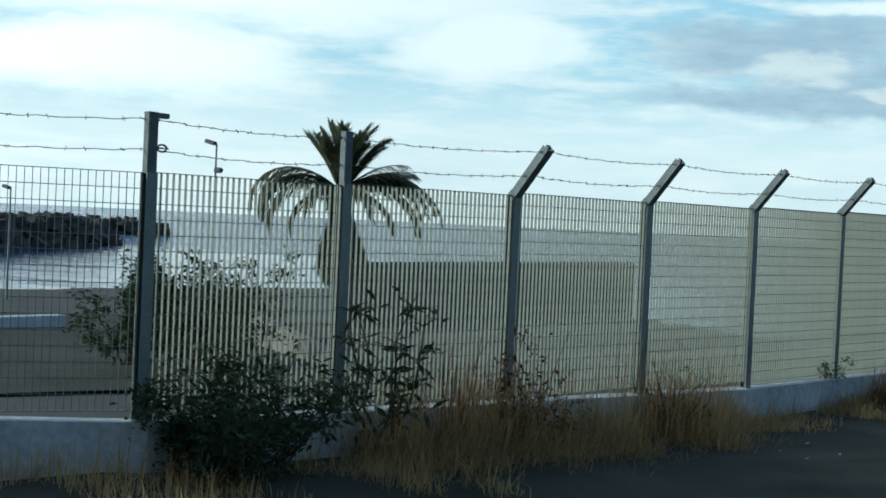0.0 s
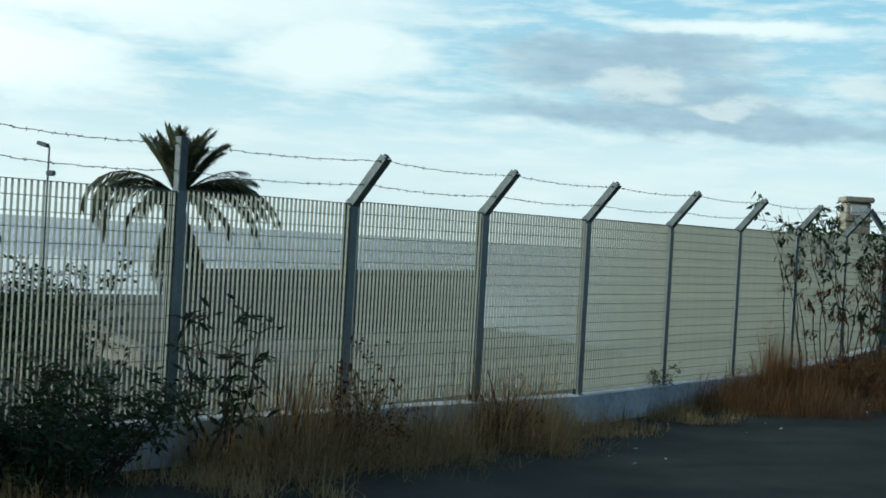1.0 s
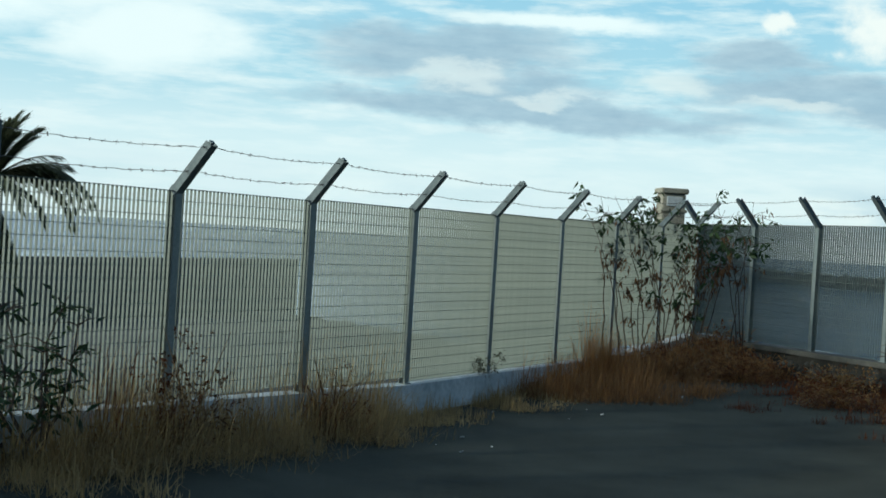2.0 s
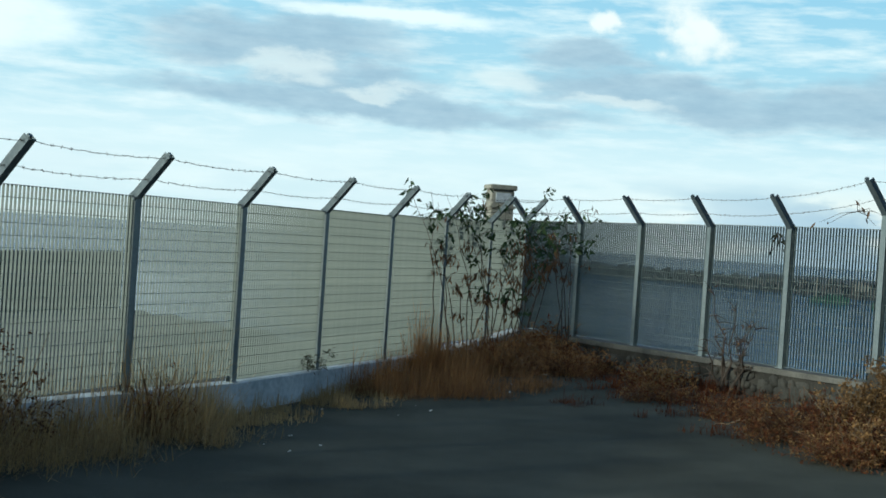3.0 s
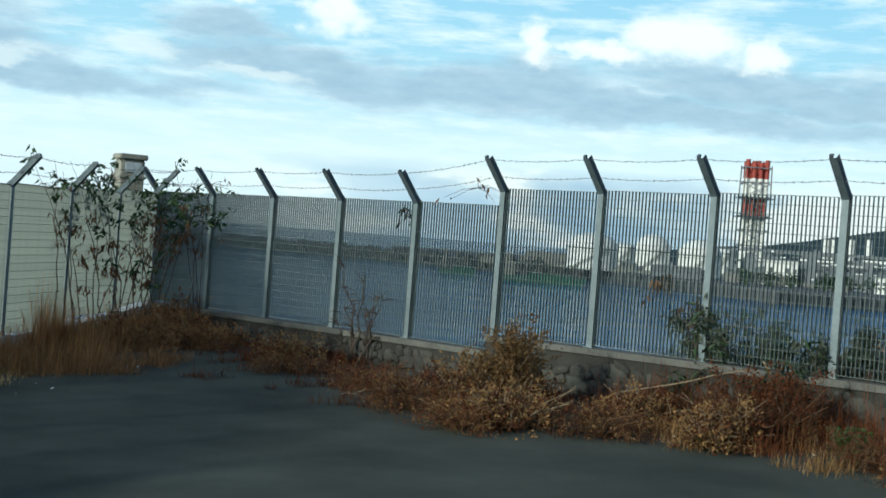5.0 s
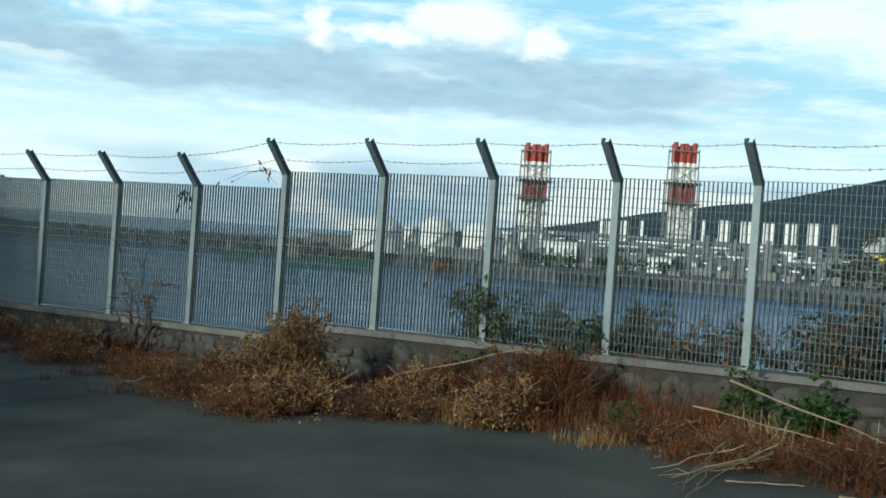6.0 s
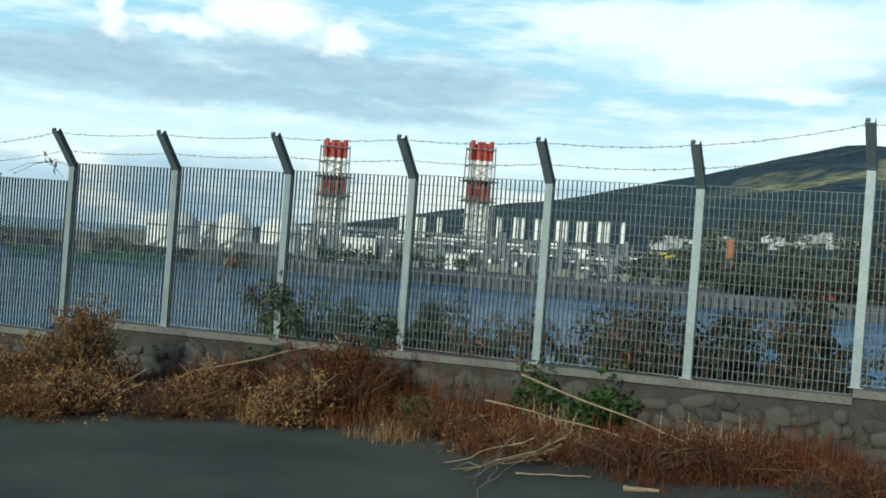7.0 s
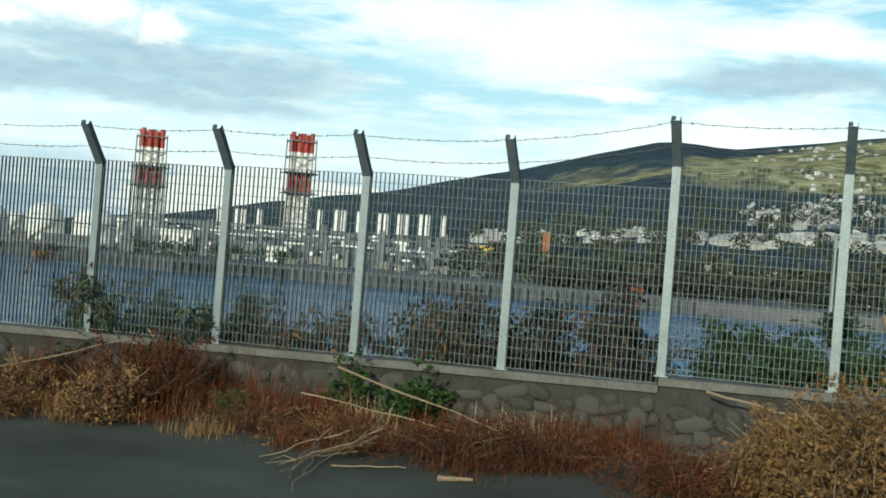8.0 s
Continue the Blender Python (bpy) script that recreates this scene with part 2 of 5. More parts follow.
COPING = surface("dirty_coping_concrete", (0.085, 0.084, 0.074), (0.185, 0.18, 0.155), 0.9, grain=30, stain=2.0, bump=0.4, vary=0.05)
MORTAR = surface("dark_mortar", (0.026, 0.026, 0.022), (0.064, 0.06, 0.05), 0.95, grain=40, stain=4, bump=0.6, vary=0.0)
STONE = surface("basalt_rubble", (0.018, 0.02, 0.018), (0.085, 0.082, 0.068), 0.9, grain=22, stain=5, bump=0.8, vary=0.3)
GALV = surface("galvanised_steel", (0.165, 0.205, 0.21), (0.275, 0.32, 0.32), 0.5, metal=0.35, grain=30, stain=3, bump=0.05, vary=0.05)
BAR = surface("galvanised_bar", (0.148, 0.182, 0.167), (0.24, 0.278, 0.245), 0.6, metal=0.1, grain=20, stain=2.5, bump=0.03, vary=0.06)
# darker than the posts: the leaning arms' underside shade is in this colour
ARM = surface("shaded_galvanised_arm", (0.085, 0.115, 0.13), (0.17, 0.21, 0.225), 0.6, metal=0.3, grain=30, stain=4, bump=0.08, vary=0.05)
WIRE = surface("rusty_wire", (0.09, 0.08, 0.075), (0.2, 0.18, 0.16), 0.6, metal=0.6, grain=60, stain=5, bump=0.0, vary=0.05)
STRAW = surface("dry_straw", (0.25, 0.17, 0.075), (0.66, 0.49, 0.24), 0.9, grain=6, stain=0.8, bump=0.0, vary=0.22, thin=0.3)
RUSSET = surface("russet_dry_weed", (0.05, 0.015, 0.006), (0.2, 0.066, 0.022), 0.9, grain=6, stain=1.0, bump=0.0, vary=0.22, thin=0.3)
TAN = surface("tan_dry_leaves", (0.115, 0.063, 0.022), (0.42, 0.25, 0.098), 0.9, grain=6, stain=1.5, bump=0.0, vary=0.25, thin=0.3)
ORANGE_GRASS = surface("orange_brown_grass", (0.12, 0.058, 0.022), (0.42, 0.23, 0.095), 0.9, grain=6, stain=1.0, bump=0.0, vary=0.25, thin=0.3)
CREAM_STONE = surface("cream_stone", (0.22, 0.215, 0.17), (0.45, 0.435, 0.36), 0.85, grain=18, stain=2.5, bump=0.4, vary=0.0)
LEAF = surface("green_leaf", (0.013, 0.032, 0.012), (0.065, 0.115, 0.042), 0.6, grain=5, stain=1.0, bump=0.0, vary=0.25, thin=0.3)
GREY_LEAF = surface("grey_green_leaf", (0.016, 0.024, 0.020), (0.055, 0.07, 0.052), 0.7, grain=5, stain=1.0, bump=0.0, vary=0.25, thin=0.3)
FRESH_LEAF = surface("fresh_green_leaf", (0.02, 0.052, 0.01), (0.085, 0.165, 0.032), 0.6, grain=5, stain=1.0, bump=0.0, vary=0.25, thin=0.3)
DULL_LEAF = surface("dusty_green_leaf", (0.03, 0.04, 0.025), (0.10, 0.11, 0.07), 0.75, grain=5, stain=1.0, bump=0.0, vary=0.25, thin=0.3)
BROWN_LEAF = surface("withered_brown_leaf", (0.075, 0.045, 0.025), (0.22, 0.125, 0.065), 0.85, grain=5, stain=1.0, bump=0.0, vary=0.25, thin=0.3)
PALM = surface("palm_frond_green", (0.06, 0.08, 0.045), (0.2, 0.22, 0.13), 0.55, grain=4, stain=0.8, bump=0.0, vary=0.25, thin=0.3)
BARK = surface("grey_brown_bark", (0.035, 0.028, 0.022), (0.11, 0.085, 0.065), 0.95, grain=25, stain=3, bump=0.5, vary=0.1)
ROCK = surface("breakwater_rock", (0.03, 0.03, 0.032), (0.09, 0.085, 0.08), 0.95, grain=1.5, stain=0.2, bump=0.8, vary=0.2, far=1)
STICK = surface("bleached_stick", (0.13, 0.09, 0.055), (0.33, 0.25, 0.15), 0.9, grain=30, stain=3, bump=0.2, vary=0.1)
HOUSE = surface("house_walls", (0.26, 0.26, 0.24), (0.68, 0.67, 0.62), 0.8, grain=0.6, stain=0.08, bump=0.0, vary=0.3)
WHITE_PAINT = surface("white_paint", (0.74, 0.74, 0.69), (0.9, 0.9, 0.84), 0.7, grain=0.6, stain=0.08, bump=0.0, vary=0.1)
GREY_PAINT = surface("grey_cladding", (0.11, 0.125, 0.14), (0.24, 0.26, 0.27), 0.7, grain=0.5, stain=0.06, bump=0.0, vary=0.15)
DARK_STEEL = surface("dark_steelwork", (0.05, 0.06, 0.065), (0.13, 0.14, 0.15), 0.7, grain=0.5, stain=0.05, bump=0.0, vary=0.15)
RED_PAINT = surface("red_paint", (0.22, 0.032, 0.022), (0.44, 0.075, 0.05), 0.6, grain=0.5, stain=0.06, bump=0.0, vary=0.1)
ORANGE_PAINT = surface("orange_paint", (0.26, 0.09, 0.03), (0.42, 0.15, 0.05), 0.6, grain=0.5, stain=0.06, bump=0.0, vary=0.1)
YELLOW_PAINT = surface("yellow_paint", (0.55, 0.38, 0.04), (0.75, 0.55, 0.10), 0.6, grain=0.5, stain=0.06, bump=0.0, vary=0.1)
GREEN_PAINT = surface("green_hull_paint", (0.015, 0.07, 0.045), (0.03, 0.12, 0.075), 0.6, grain=0.5, stain=0.06, bump=0.0, vary=0.1)
QUAY = surface("quay_concrete", (0.07, 0.075, 0.08), (0.16, 0.16, 0.16), 0.9, grain=0.6, stain=0.05, bump=0.0, vary=0.1)


def sea_material():
    m = bpy.data.materials.new("sea_water")
    m.use_nodes = True
    nt = m.node_tree
    bsdf = nt.nodes["Principled BSDF"]
    bsdf.inputs["Base Color"].default_value = (0.008, 0.068, 0.175, 1)
    bsdf.inputs["Specular IOR Level"].default_value = 0.45
    bsdf.inputs["Roughness"].default_value = 0.12
    bsdf.inputs["IOR"].default_value = 1.33
    tc = nt.nodes.new("ShaderNodeTexCoord")
    heights = []
    for scale, stretch in ((0.35, (1, 1.6, 1)), (0.06, (1, 2.2, 1))):
        mp = nt.nodes.new("ShaderNodeMapping")
        mp.inputs["Scale"].default_value = stretch
        nt.links.new(tc.outputs["Object"], mp.inputs[0])
        n = nt.nodes.new("ShaderNodeTexNoise")
        n.inputs["Scale"].default_value, n.inputs["Detail"].default_value = scale, 5
        nt.links.new(mp.outputs[0], n.inputs["Vector"])
        heights.append(n.outputs["Fac"])
    # ripple sparkle is put into the base colour, deep blue to paler blue
    tone = nt.nodes.new("ShaderNodeMix")
    tone.data_type = "RGBA"
    both = nt.nodes.new("ShaderNodeMath")
    both.operation = "MULTIPLY"
    nt.links.new(heights[0], both.inputs[0])
    nt.links.new(heights[1], both.inputs[1])
    ripple = nt.nodes.new("ShaderNodeValToRGB")
    ripple.color_ramp.elements[0].position, ripple.color_ramp.elements[1].position = 0.17, 0.34
    nt.links.new(both.outputs[0], ripple.inputs[0])
    nt.links.new(ripple.outputs[0], tone.inputs[0])
    tone.inputs[6].default_value, tone.inputs[7].default_value = (0.005, 0.06, 0.16, 1), (0.018, 0.15, 0.34, 1)
    nt.links.new(tone.outputs[2], bsdf.inputs["Base Color"])
    calm = None
    for az, d, reach, least_wave in ((-40.0, 190.0, 150.0, 0.05), (55.0, 150.0, 90.0, 0.55)):      # sheltered water lies smoother
        gap = nt.nodes.new("ShaderNodeVectorMath")
        gap.operation = "DISTANCE"
        nt.links.new(tc.outputs["Object"], gap.inputs[0])
        gap.inputs[1].default_value = (d * math.sin(radians(az)), d * math.cos(radians(az)), -6.45)
        near = nt.nodes.new("ShaderNodeMapRange")
        near.interpolation_type = "SMOOTHSTEP"
        nt.links.new(gap.outputs["Value"], near.inputs["Value"])
        near.inputs["From Min"].default_value, near.inputs["From Max"].default_value = reach * 0.6, reach
        near.inputs["To Min"].default_value, near.inputs["To Max"].default_value = least_wave, 1.0
        if calm is None:
            calm = near.outputs[0]
        else:
            least = nt.nodes.new("ShaderNodeMath")
            least.operation = "MINIMUM"
            nt.links.new(calm, least.inputs[0])
            nt.links.new(near.outputs[0], least.inputs[1])
            calm = least.outputs[0]
    b1 = nt.nodes.new("ShaderNodeBump")
    b1.inputs["Strength"].default_value, b1.inputs["Distance"].default_value = 1.0, 2.0
    nt.links.new(calm, b1.inputs["Strength"])
    nt.links.new(heights[0], b1.inputs["Height"])
    b2 = nt.nodes.new("ShaderNodeBump")
    b2.inputs["Strength"].default_value, b2.inputs["Distance"].default_value = 1.0, 7.0
    nt.links.new(calm, b2.inputs["Strength"])
    nt.links.new(heights[1], b2.inputs["Height"])
    nt.links.new(b1.outputs[0], b2.inputs["Normal"])
    nt.links.new(b2.outputs[0], bsdf.inputs["Normal"])
    return m


SEA = sea_material()


# ---------------- mesh helpers ----------------
class Geo:
    """Gathers vertices and faces for one mesh."""

    def __init__(self):
        self.v, self.f = [], []

    def add(self, verts, faces):
        k = len(self.v)
        self.v.extend(tuple(p) for p in verts)
        self.f.extend(tuple(k + i for i in face) for face in faces)
        return self

    def box(self, cx, cy, cz, sx, sy, sz, rot=None):
        pts = [Vector((x * sx / 2, y * sy / 2, z * sz / 2)) for x in (-1, 1) for y in (-1, 1) for z in (-1, 1)]
        if rot is not None:
            pts = [rot @ p for p in pts]
        c = Vector((cx, cy, cz))
        return self.add([p + c for p in pts], [(0, 1, 3, 2), (4, 6, 7, 5), (0, 4, 5, 1), (2, 3, 7, 6), (0, 2, 6, 4), (1, 5, 7, 3)])

    def tube(self, pts, radii, sides=6, cap=True):
        pts = [Vector(p) for p in pts]
        if isinstance(radii, (int, float)):
            radii = [radii] * len(pts)
        verts, faces = [], []
        for n, p in enumerate(pts):
            way = (pts[min(n + 1, len(pts) - 1)] - pts[max(n - 1, 0)]).normalized()
            side = way.cross(Vector((0, 0, 1)) if abs(way.z) < 0.9 else Vector((1, 0, 0))).normalized()
            over = way.cross(side)
            for s in range(sides):
                a = 2 * math.pi * s / sides
                verts.append(p + (side * math.cos(a) + over * math.sin(a)) * radii[n])
        for n in range(len(pts) - 1):
            for s in range(sides):
                a, b = n * sides + s, n * sides + (s + 1) % sides
                faces.append((a, b, b + sides, a + sides))
        if cap:
            faces.append(tuple(range(sides - 1, -1, -1)))
            faces.append(tuple(range((len(pts) - 1) * sides, len(pts) * sides)))
        return self.add(verts, faces)

    def blade(self, base, tip, width, sag=0.25):
        """A grass blade: a ribbon that narrows and bends over."""
        base, tip = Vector(base), Vector(tip)
        way = tip - base
        side = Vector((-way.y, way.x, 0))
        side = side.normalized() * width / 2 if side.length > 1e-5 else Vector((width / 2, 0, 0))
        mid = base + way * 0.55 + Vector((0, 0, sag * way.length * 0.35))
        return self.add([base - side, base + side, mid + side * 0.7, mid - side * 0.7, tip], [(0, 1, 2, 3), (3, 2, 4)])

    def leaf(self, at, way, length, width, normal):
        """A folded leaf."""
        at, way = Vector(at), Vector(way).normalized()
        side = way.cross(Vector(normal))
        side = side.normalized() * width / 2 if side.length > 1e-4 else Vector((width / 2, 0, 0))
        droop = Vector(normal).normalized() * width * 0.25
        mid = at + way * length * 0.45
        return self.add([at, mid + side + droop, at + way * length, mid - side + droop, mid - droop * 0.3],
                        [(0, 4, 1), (4, 2, 1), (0, 3, 4), (4, 3, 2)])

    def mesh(self, name, bevel=0.0, smooth=False):
        me = bpy.data.meshes.new(name)
        me.from_pydata(self.v, [], self.f)
        if bevel:
            bm = bmesh.new()
            bm.from_mesh(me)
            bmesh.ops.bevel(bm, geom=bm.edges[:], offset=bevel, segments=2, affect="EDGES", clamp_overlap=True)
            bm.to_mesh(me)
            bm.free()
        if smooth:
            me.polygons.foreach_set("use_smooth", [True] * len(me.polygons))
        me.update()
        return me


def part(name, geo, material, parent=None, label="", bevel=0.0, smooth=False, m=None):
    me = geo.mesh(name, bevel, smooth) if isinstance(geo, Geo) else geo
    if not me.materials:
        me.materials.append(material)
    ob = new(name, me)
    ob.parent = parent
    if m is not None:
        ob.matrix_basis = m
    if label:
        ob["label"] = label
    return ob


def thing(name, m, label, category, group="", kind=""):
    ob = new(name)
    ob.empty_display_size = 0.2
    ob.matrix_basis = m
    return tagged(ob, label, category, group, kind)


def solid(name, geo, material, label="", category="", group="", kind="", bevel=0.0, smooth=False, m=None):
    return tagged(part(name, geo, material, None, "", bevel, smooth, m), label, category, group, kind)


def polar(az, d, z=0.0):
    a = radians(az)
    return Vector((d * math.sin(a), d * math.cos(a), z))


def at_el(az, el, d):
    """A place d metres away in the plan, at a compass angle and an elevation seen from the eye."""
    return polar(az, d, EYE_GROUND + d * math.tan(radians(el)))


# ---------------- the plan ----------------
CORNER = Vector((2.862, 28.573, 0))
WAY_L = Vector((math.cos(radians(65.29)), math.sin(radians(65.29)), 0))      # towards the corner
WAY_R = Vector((math.cos(radians(-62.27)), math.sin(radians(-62.27)), 0))    # away from the corner
IN_L = Vector((WAY_L.y, -WAY_L.x, 0))
IN_R = Vector((WAY_R.y, -WAY_R.x, 0))
WAY_END = Vector((math.cos(radians(40)), math.sin(radians(40)), 0))           # the last bays bend away
STEP_L, STEP_R = 2.411, 2.0
SEA_Z = -6.45


def post_l(i):
    if i >= 10:
        return CORNER - WAY_L * 0.22
    if i <= 1:
        return CORNER - WAY_L * (STEP_L * 8 + 2.14) - WAY_END * STEP_L * (1 - i)
    return CORNER + WAY_L * STEP_L * (i - 10)


def post_r(i):
    return CORNER + WAY_R * STEP_R * i


def base_l(i):
    if i >= 5:
        return 0.425 + 0.009 * (i - 5) + (0.24 * (i - 8) / 2 if i > 8 else 0)
    return 0.425 + (5 - i) * 0.068


def base_r(i):
    if i < 5:
        return 0.704 + 0.019 * i
    if i < 11:
        return 1.048 + 0.029 * (i - 5)
    return 1.31 + 0.02 * (i - 11)


TOP_L = [0.22, 0.225, 0.235, 0.27, 0.29, 0.31, 0.34, 0.37, 0.40, 0.46, 0.55]


def top_l(i):
    return EYE_GROUND + TOP_L[max(0, min(i, 10))]


def ground_z(x, y):
    return 0.03 * max(0.0, min(x + 2.0, 14.0)) + 0.07 * max(0.0, min(-x - 2.0, 6.0))


# ---------------- ground, water, distance ----------------
def grid(xs, ys, height, name, material, label, category, smooth=True):
    geo = Geo()
    geo.v = [(x, y, height(x, y)) for y in ys for x in xs]
    w = len(xs)
    geo.f = [(j * w + i, j * w + i + 1, (j + 1) * w + i + 1, (j + 1) * w + i) for j in range(len(ys) - 1) for i in range(w - 1)]
    return solid(name, geo, material, label, category, kind="structure", smooth=smooth)


def side_l(x, y):
    """Metres beyond the left fence."""
    return -(Vector((x, y, 0)) - CORNER).dot(IN_L)


def side_r(x, y):
    return -(Vector((x, y, 0)) - CORNER).dot(IN_R)


def shore_z(x, y):
    l, r = side_l(x, y), side_r(x, y)
    z = ground_z(x, y) - 0.02
    if l > 0.2:
        z -= 0.25 + 0.058 * min(l, 140)
    if r > 0.2:
        z -= min(0.1 + 0.55 * r, 9.0)
    return max(z + 0.15 * noise.noise((x * 0.15, y * 0.15, 0)) * (1 if max(l, r) > 0.3 else 0), -9)


def asphalt_z(x, y):
    return ground_z(x, y) + 0.012 * noise.noise((x * 0.4, y * 0.4, 3.0))


def steps(a, b, n):
    return [a + (b - a) * i / n for i in range(n + 1)]


geo = Geo()
geo.v = [(-4600, -4600, SEA_Z), (4600, -4600, SEA_Z), (4600, 4600, SEA_Z), (-4600, 4600, SEA_Z)]
geo.f = [(0, 1, 2, 3)]
solid("sea", geo, SEA, "blue-grey rippled sea and harbour water", "water", kind="structure")

shore = grid(steps(-150, 60, 105), steps(-60, 150, 105), shore_z, "ground", DIRT, "sandy ground that falls to the shore", "ground")


def inside_sheet():
    """The asphalt yard, cut off along both walls."""
    geo = Geo()
    n = 60
    for j in range(n + 1):
        for i in range(n + 1):
            a, b = (i / n) * 44.0, (j / n) * 44.0
            p = CORNER - WAY_L * a + WAY_R * b - (WAY_L + WAY_R) * 0.0
            geo.v.append((p.x, p.y, asphalt_z(p.x, p.y)))
    geo.f = [(j * (n + 1) + i, j * (n + 1) + i + 1, (j + 1) * (n + 1) + i + 1, (j + 1) * (n + 1) + i) for j in range(n) for i in range(n)]
    return geo


solid("yard_pavement", inside_sheet(), ASPHALT, "dark worn asphalt yard with dust", "pavement", kind="structure", smooth=True)


# ---------------- walls ----------------
def wall_run(name, pts, tops, inward, thick, foot, material, label, deep=0.0):
    """A low wall along a row of plan points, with its top at the heights given."""
    geo = Geo()
    for p, t in zip(pts, tops):
        f = p + inward * thick / 2
        b = p - inward * thick / 2
        geo.v += [(f.x, f.y, t - deep if deep else foot), (f.x, f.y, t), (b.x, b.y, t), (b.x, b.y, t - deep if deep else foot - 3)]
    for n in range(len(pts) - 1):
        for s in range(3):
            a, c = n * 4 + s, n * 4 + s + 1
            geo.f.append((a, a + 4, c + 4, c))
    k = (len(pts) - 1) * 4
    geo.f += [(0, 1, 2, 3), (k + 3, k + 2, k + 1, k)]
    if deep:
        geo.f += [(n * 4 + 3, n * 4 + 7, n * 4 + 4, n * 4) for n in range(len(pts) - 1)]
    return solid(name, geo, material, label, "wall", kind="structure")


wall_run("wall_west", [post_l(i) for i in range(-1, 10)] + [CORNER], [base_l(i) for i in range(-1, 10)] + [base_l(10)], IN_L, 0.28, -0.5, PLASTER,
         "low whitewashed plaster wall with stains")
for n, (a, b) in enumerate(((0, 5), (5, 11), (11, 15))):
    wall_run("wall_north_%d" % (n + 1), [post_r(i) for i in range(a, b + 1)], [base_r(min(i, b - 0.01)) - 0.09 for i in range(a, b + 1)], IN_R, 0.36, -0.5, MORTAR,
             "low rubble wall of dark basalt in mortar")
    wall_run("wall_coping_%d" % (n + 1), [post_r(i) + WAY_R * (0.002 if i == a else 0) for i in range(a, b + 1)], [base_r(min(i, b - 0.01)) for i in range(a, b + 1)], IN_R, 0.46, 0.0, COPING,
             "pale concrete coping of the rubble wall", 0.094)


# ---------------- fence ----------------
def turn_to(p, way, z):
    """A frame at p: x along the fence, y outwards, z up."""
    return Matrix.Translation((p.x, p.y, z)) @ Matrix.Rotation(math.atan2(way.y, way.x), 4, "Z")


BAR_CACHE = {}


def bar_mesh(h, deep):
    key = (round(h, 2), deep)
    if key not in BAR_CACHE:
        me = Geo().box(0, 0, key[0] / 2, 0.0055, deep, key[0]).mesh("bar")
        me.materials.append(BAR)
        BAR_CACHE[key] = me
    return BAR_CACHE[key]


ROD_CACHE = {}


def rod_mesh(w):
    key = round(w, 2)
    if key not in ROD_CACHE:
        me = Geo().tube([(0, 0, 0), (key, 0, 0)], 0.0035, 5).mesh("rod")
        me.materials.append(BAR)
        ROD_CACHE[key] = me
    return ROD_CACHE[key]


def fence_panel(fence, p, q, z0, z1, deep=0.030):
    way = (q - p)
    length = way.length
    way.normalize()
    h = z1 - z0 - 0.03
    w = length - 0.11
    rails = Geo().box(length / 2, 0, h, w, 0.042, 0.006)
    ob = part("panel", rails, BAR, fence, m=turn_to(p, way, z0 + 0.03))
    part("rail", Geo().box(length / 2, 0, 0, w, 0.042, 0.006), BAR, ob)
    n = max(2, round(w / 0.062))
    for i in range(n + 1):
        part("bar", bar_mesh(h, deep), BAR, ob, m=Matrix.Translation((0.055 + w * i / n, 0, 0)))
    rows = int((h - 0.04) / 0.132)
    for j in range(1, rows + 1):
        part("rod", rod_mesh(w), BAR, ob, m=Matrix.Translation((0.055, -0.010, h - 0.132 * j)))
    return ob


def post_geo(h):
    """A rolled steel post: an H section."""
    geo = Geo()
    geo.box(0, -0.046, h / 2, 0.105, 0.009, h)
    geo.box(0, 0.046, h / 2, 0.105, 0.009, h)
    geo.box(0, 0, h / 2, 0.008, 0.083, h)
    geo.box(0, 0.0, 0.006, 0.17, 0.16, 0.012)
    return geo


ARM_LEN = 0.69


def arm_geo():
    """A channel that leans inwards from the post's head, notched at its end, with bolts that hold the wires."""
    geo = Geo()
    geo.box(0, -0.044, ARM_LEN / 2, 0.112, 0.007, ARM_LEN)
    for s in (-1, 1):
        geo.box(s * 0.052, 0.0, ARM_LEN / 2, 0.007, 0.086, ARM_LEN)
    geo.box(-0.028, -0.01, ARM_LEN + 0.012, 0.05, 0.045, 0.03)
    geo.box(0, 0.0, 0.02, 0.118, 0.10, 0.06)
    for z in (0.30, 0.64):
        geo.tube([(-0.062, -0.005, z), (0.062, -0.005, z)], 0.009, 6)
    return geo


ARM_MESH = arm_geo().mesh("arm")
HEAD_MESH = Geo().box(0, 0, 0.25, 0.092, 0.085, 0.50).box(0, 0, 0.505, 0.10, 0.09, 0.02).mesh("arm", 0.006)
POST_CACHE = {}


def fence_post(fence, p, way, z0, z1, lean=41.0):
    h = round(z1 - z0, 2)
    if h not in POST_CACHE:
        POST_CACHE[h] = post_geo(h).mesh("post")
    ob = part("post", POST_CACHE[h], GALV, fence, m=turn_to(p, way, z0))
    if lean:
        part("arm", ARM_MESH, ARM, ob, "steel arm bent inwards, its underside shade in the colour", m=Matrix.Translation((0, 0, h - 0.03)) @ Matrix.Rotation(radians(lean), 4, "X"))
    else:
        part("arm", HEAD_MESH, ARM, ob, "dark upright steel head", m=Matrix.Translation((0, 0, h - 0.01)))
    return ob


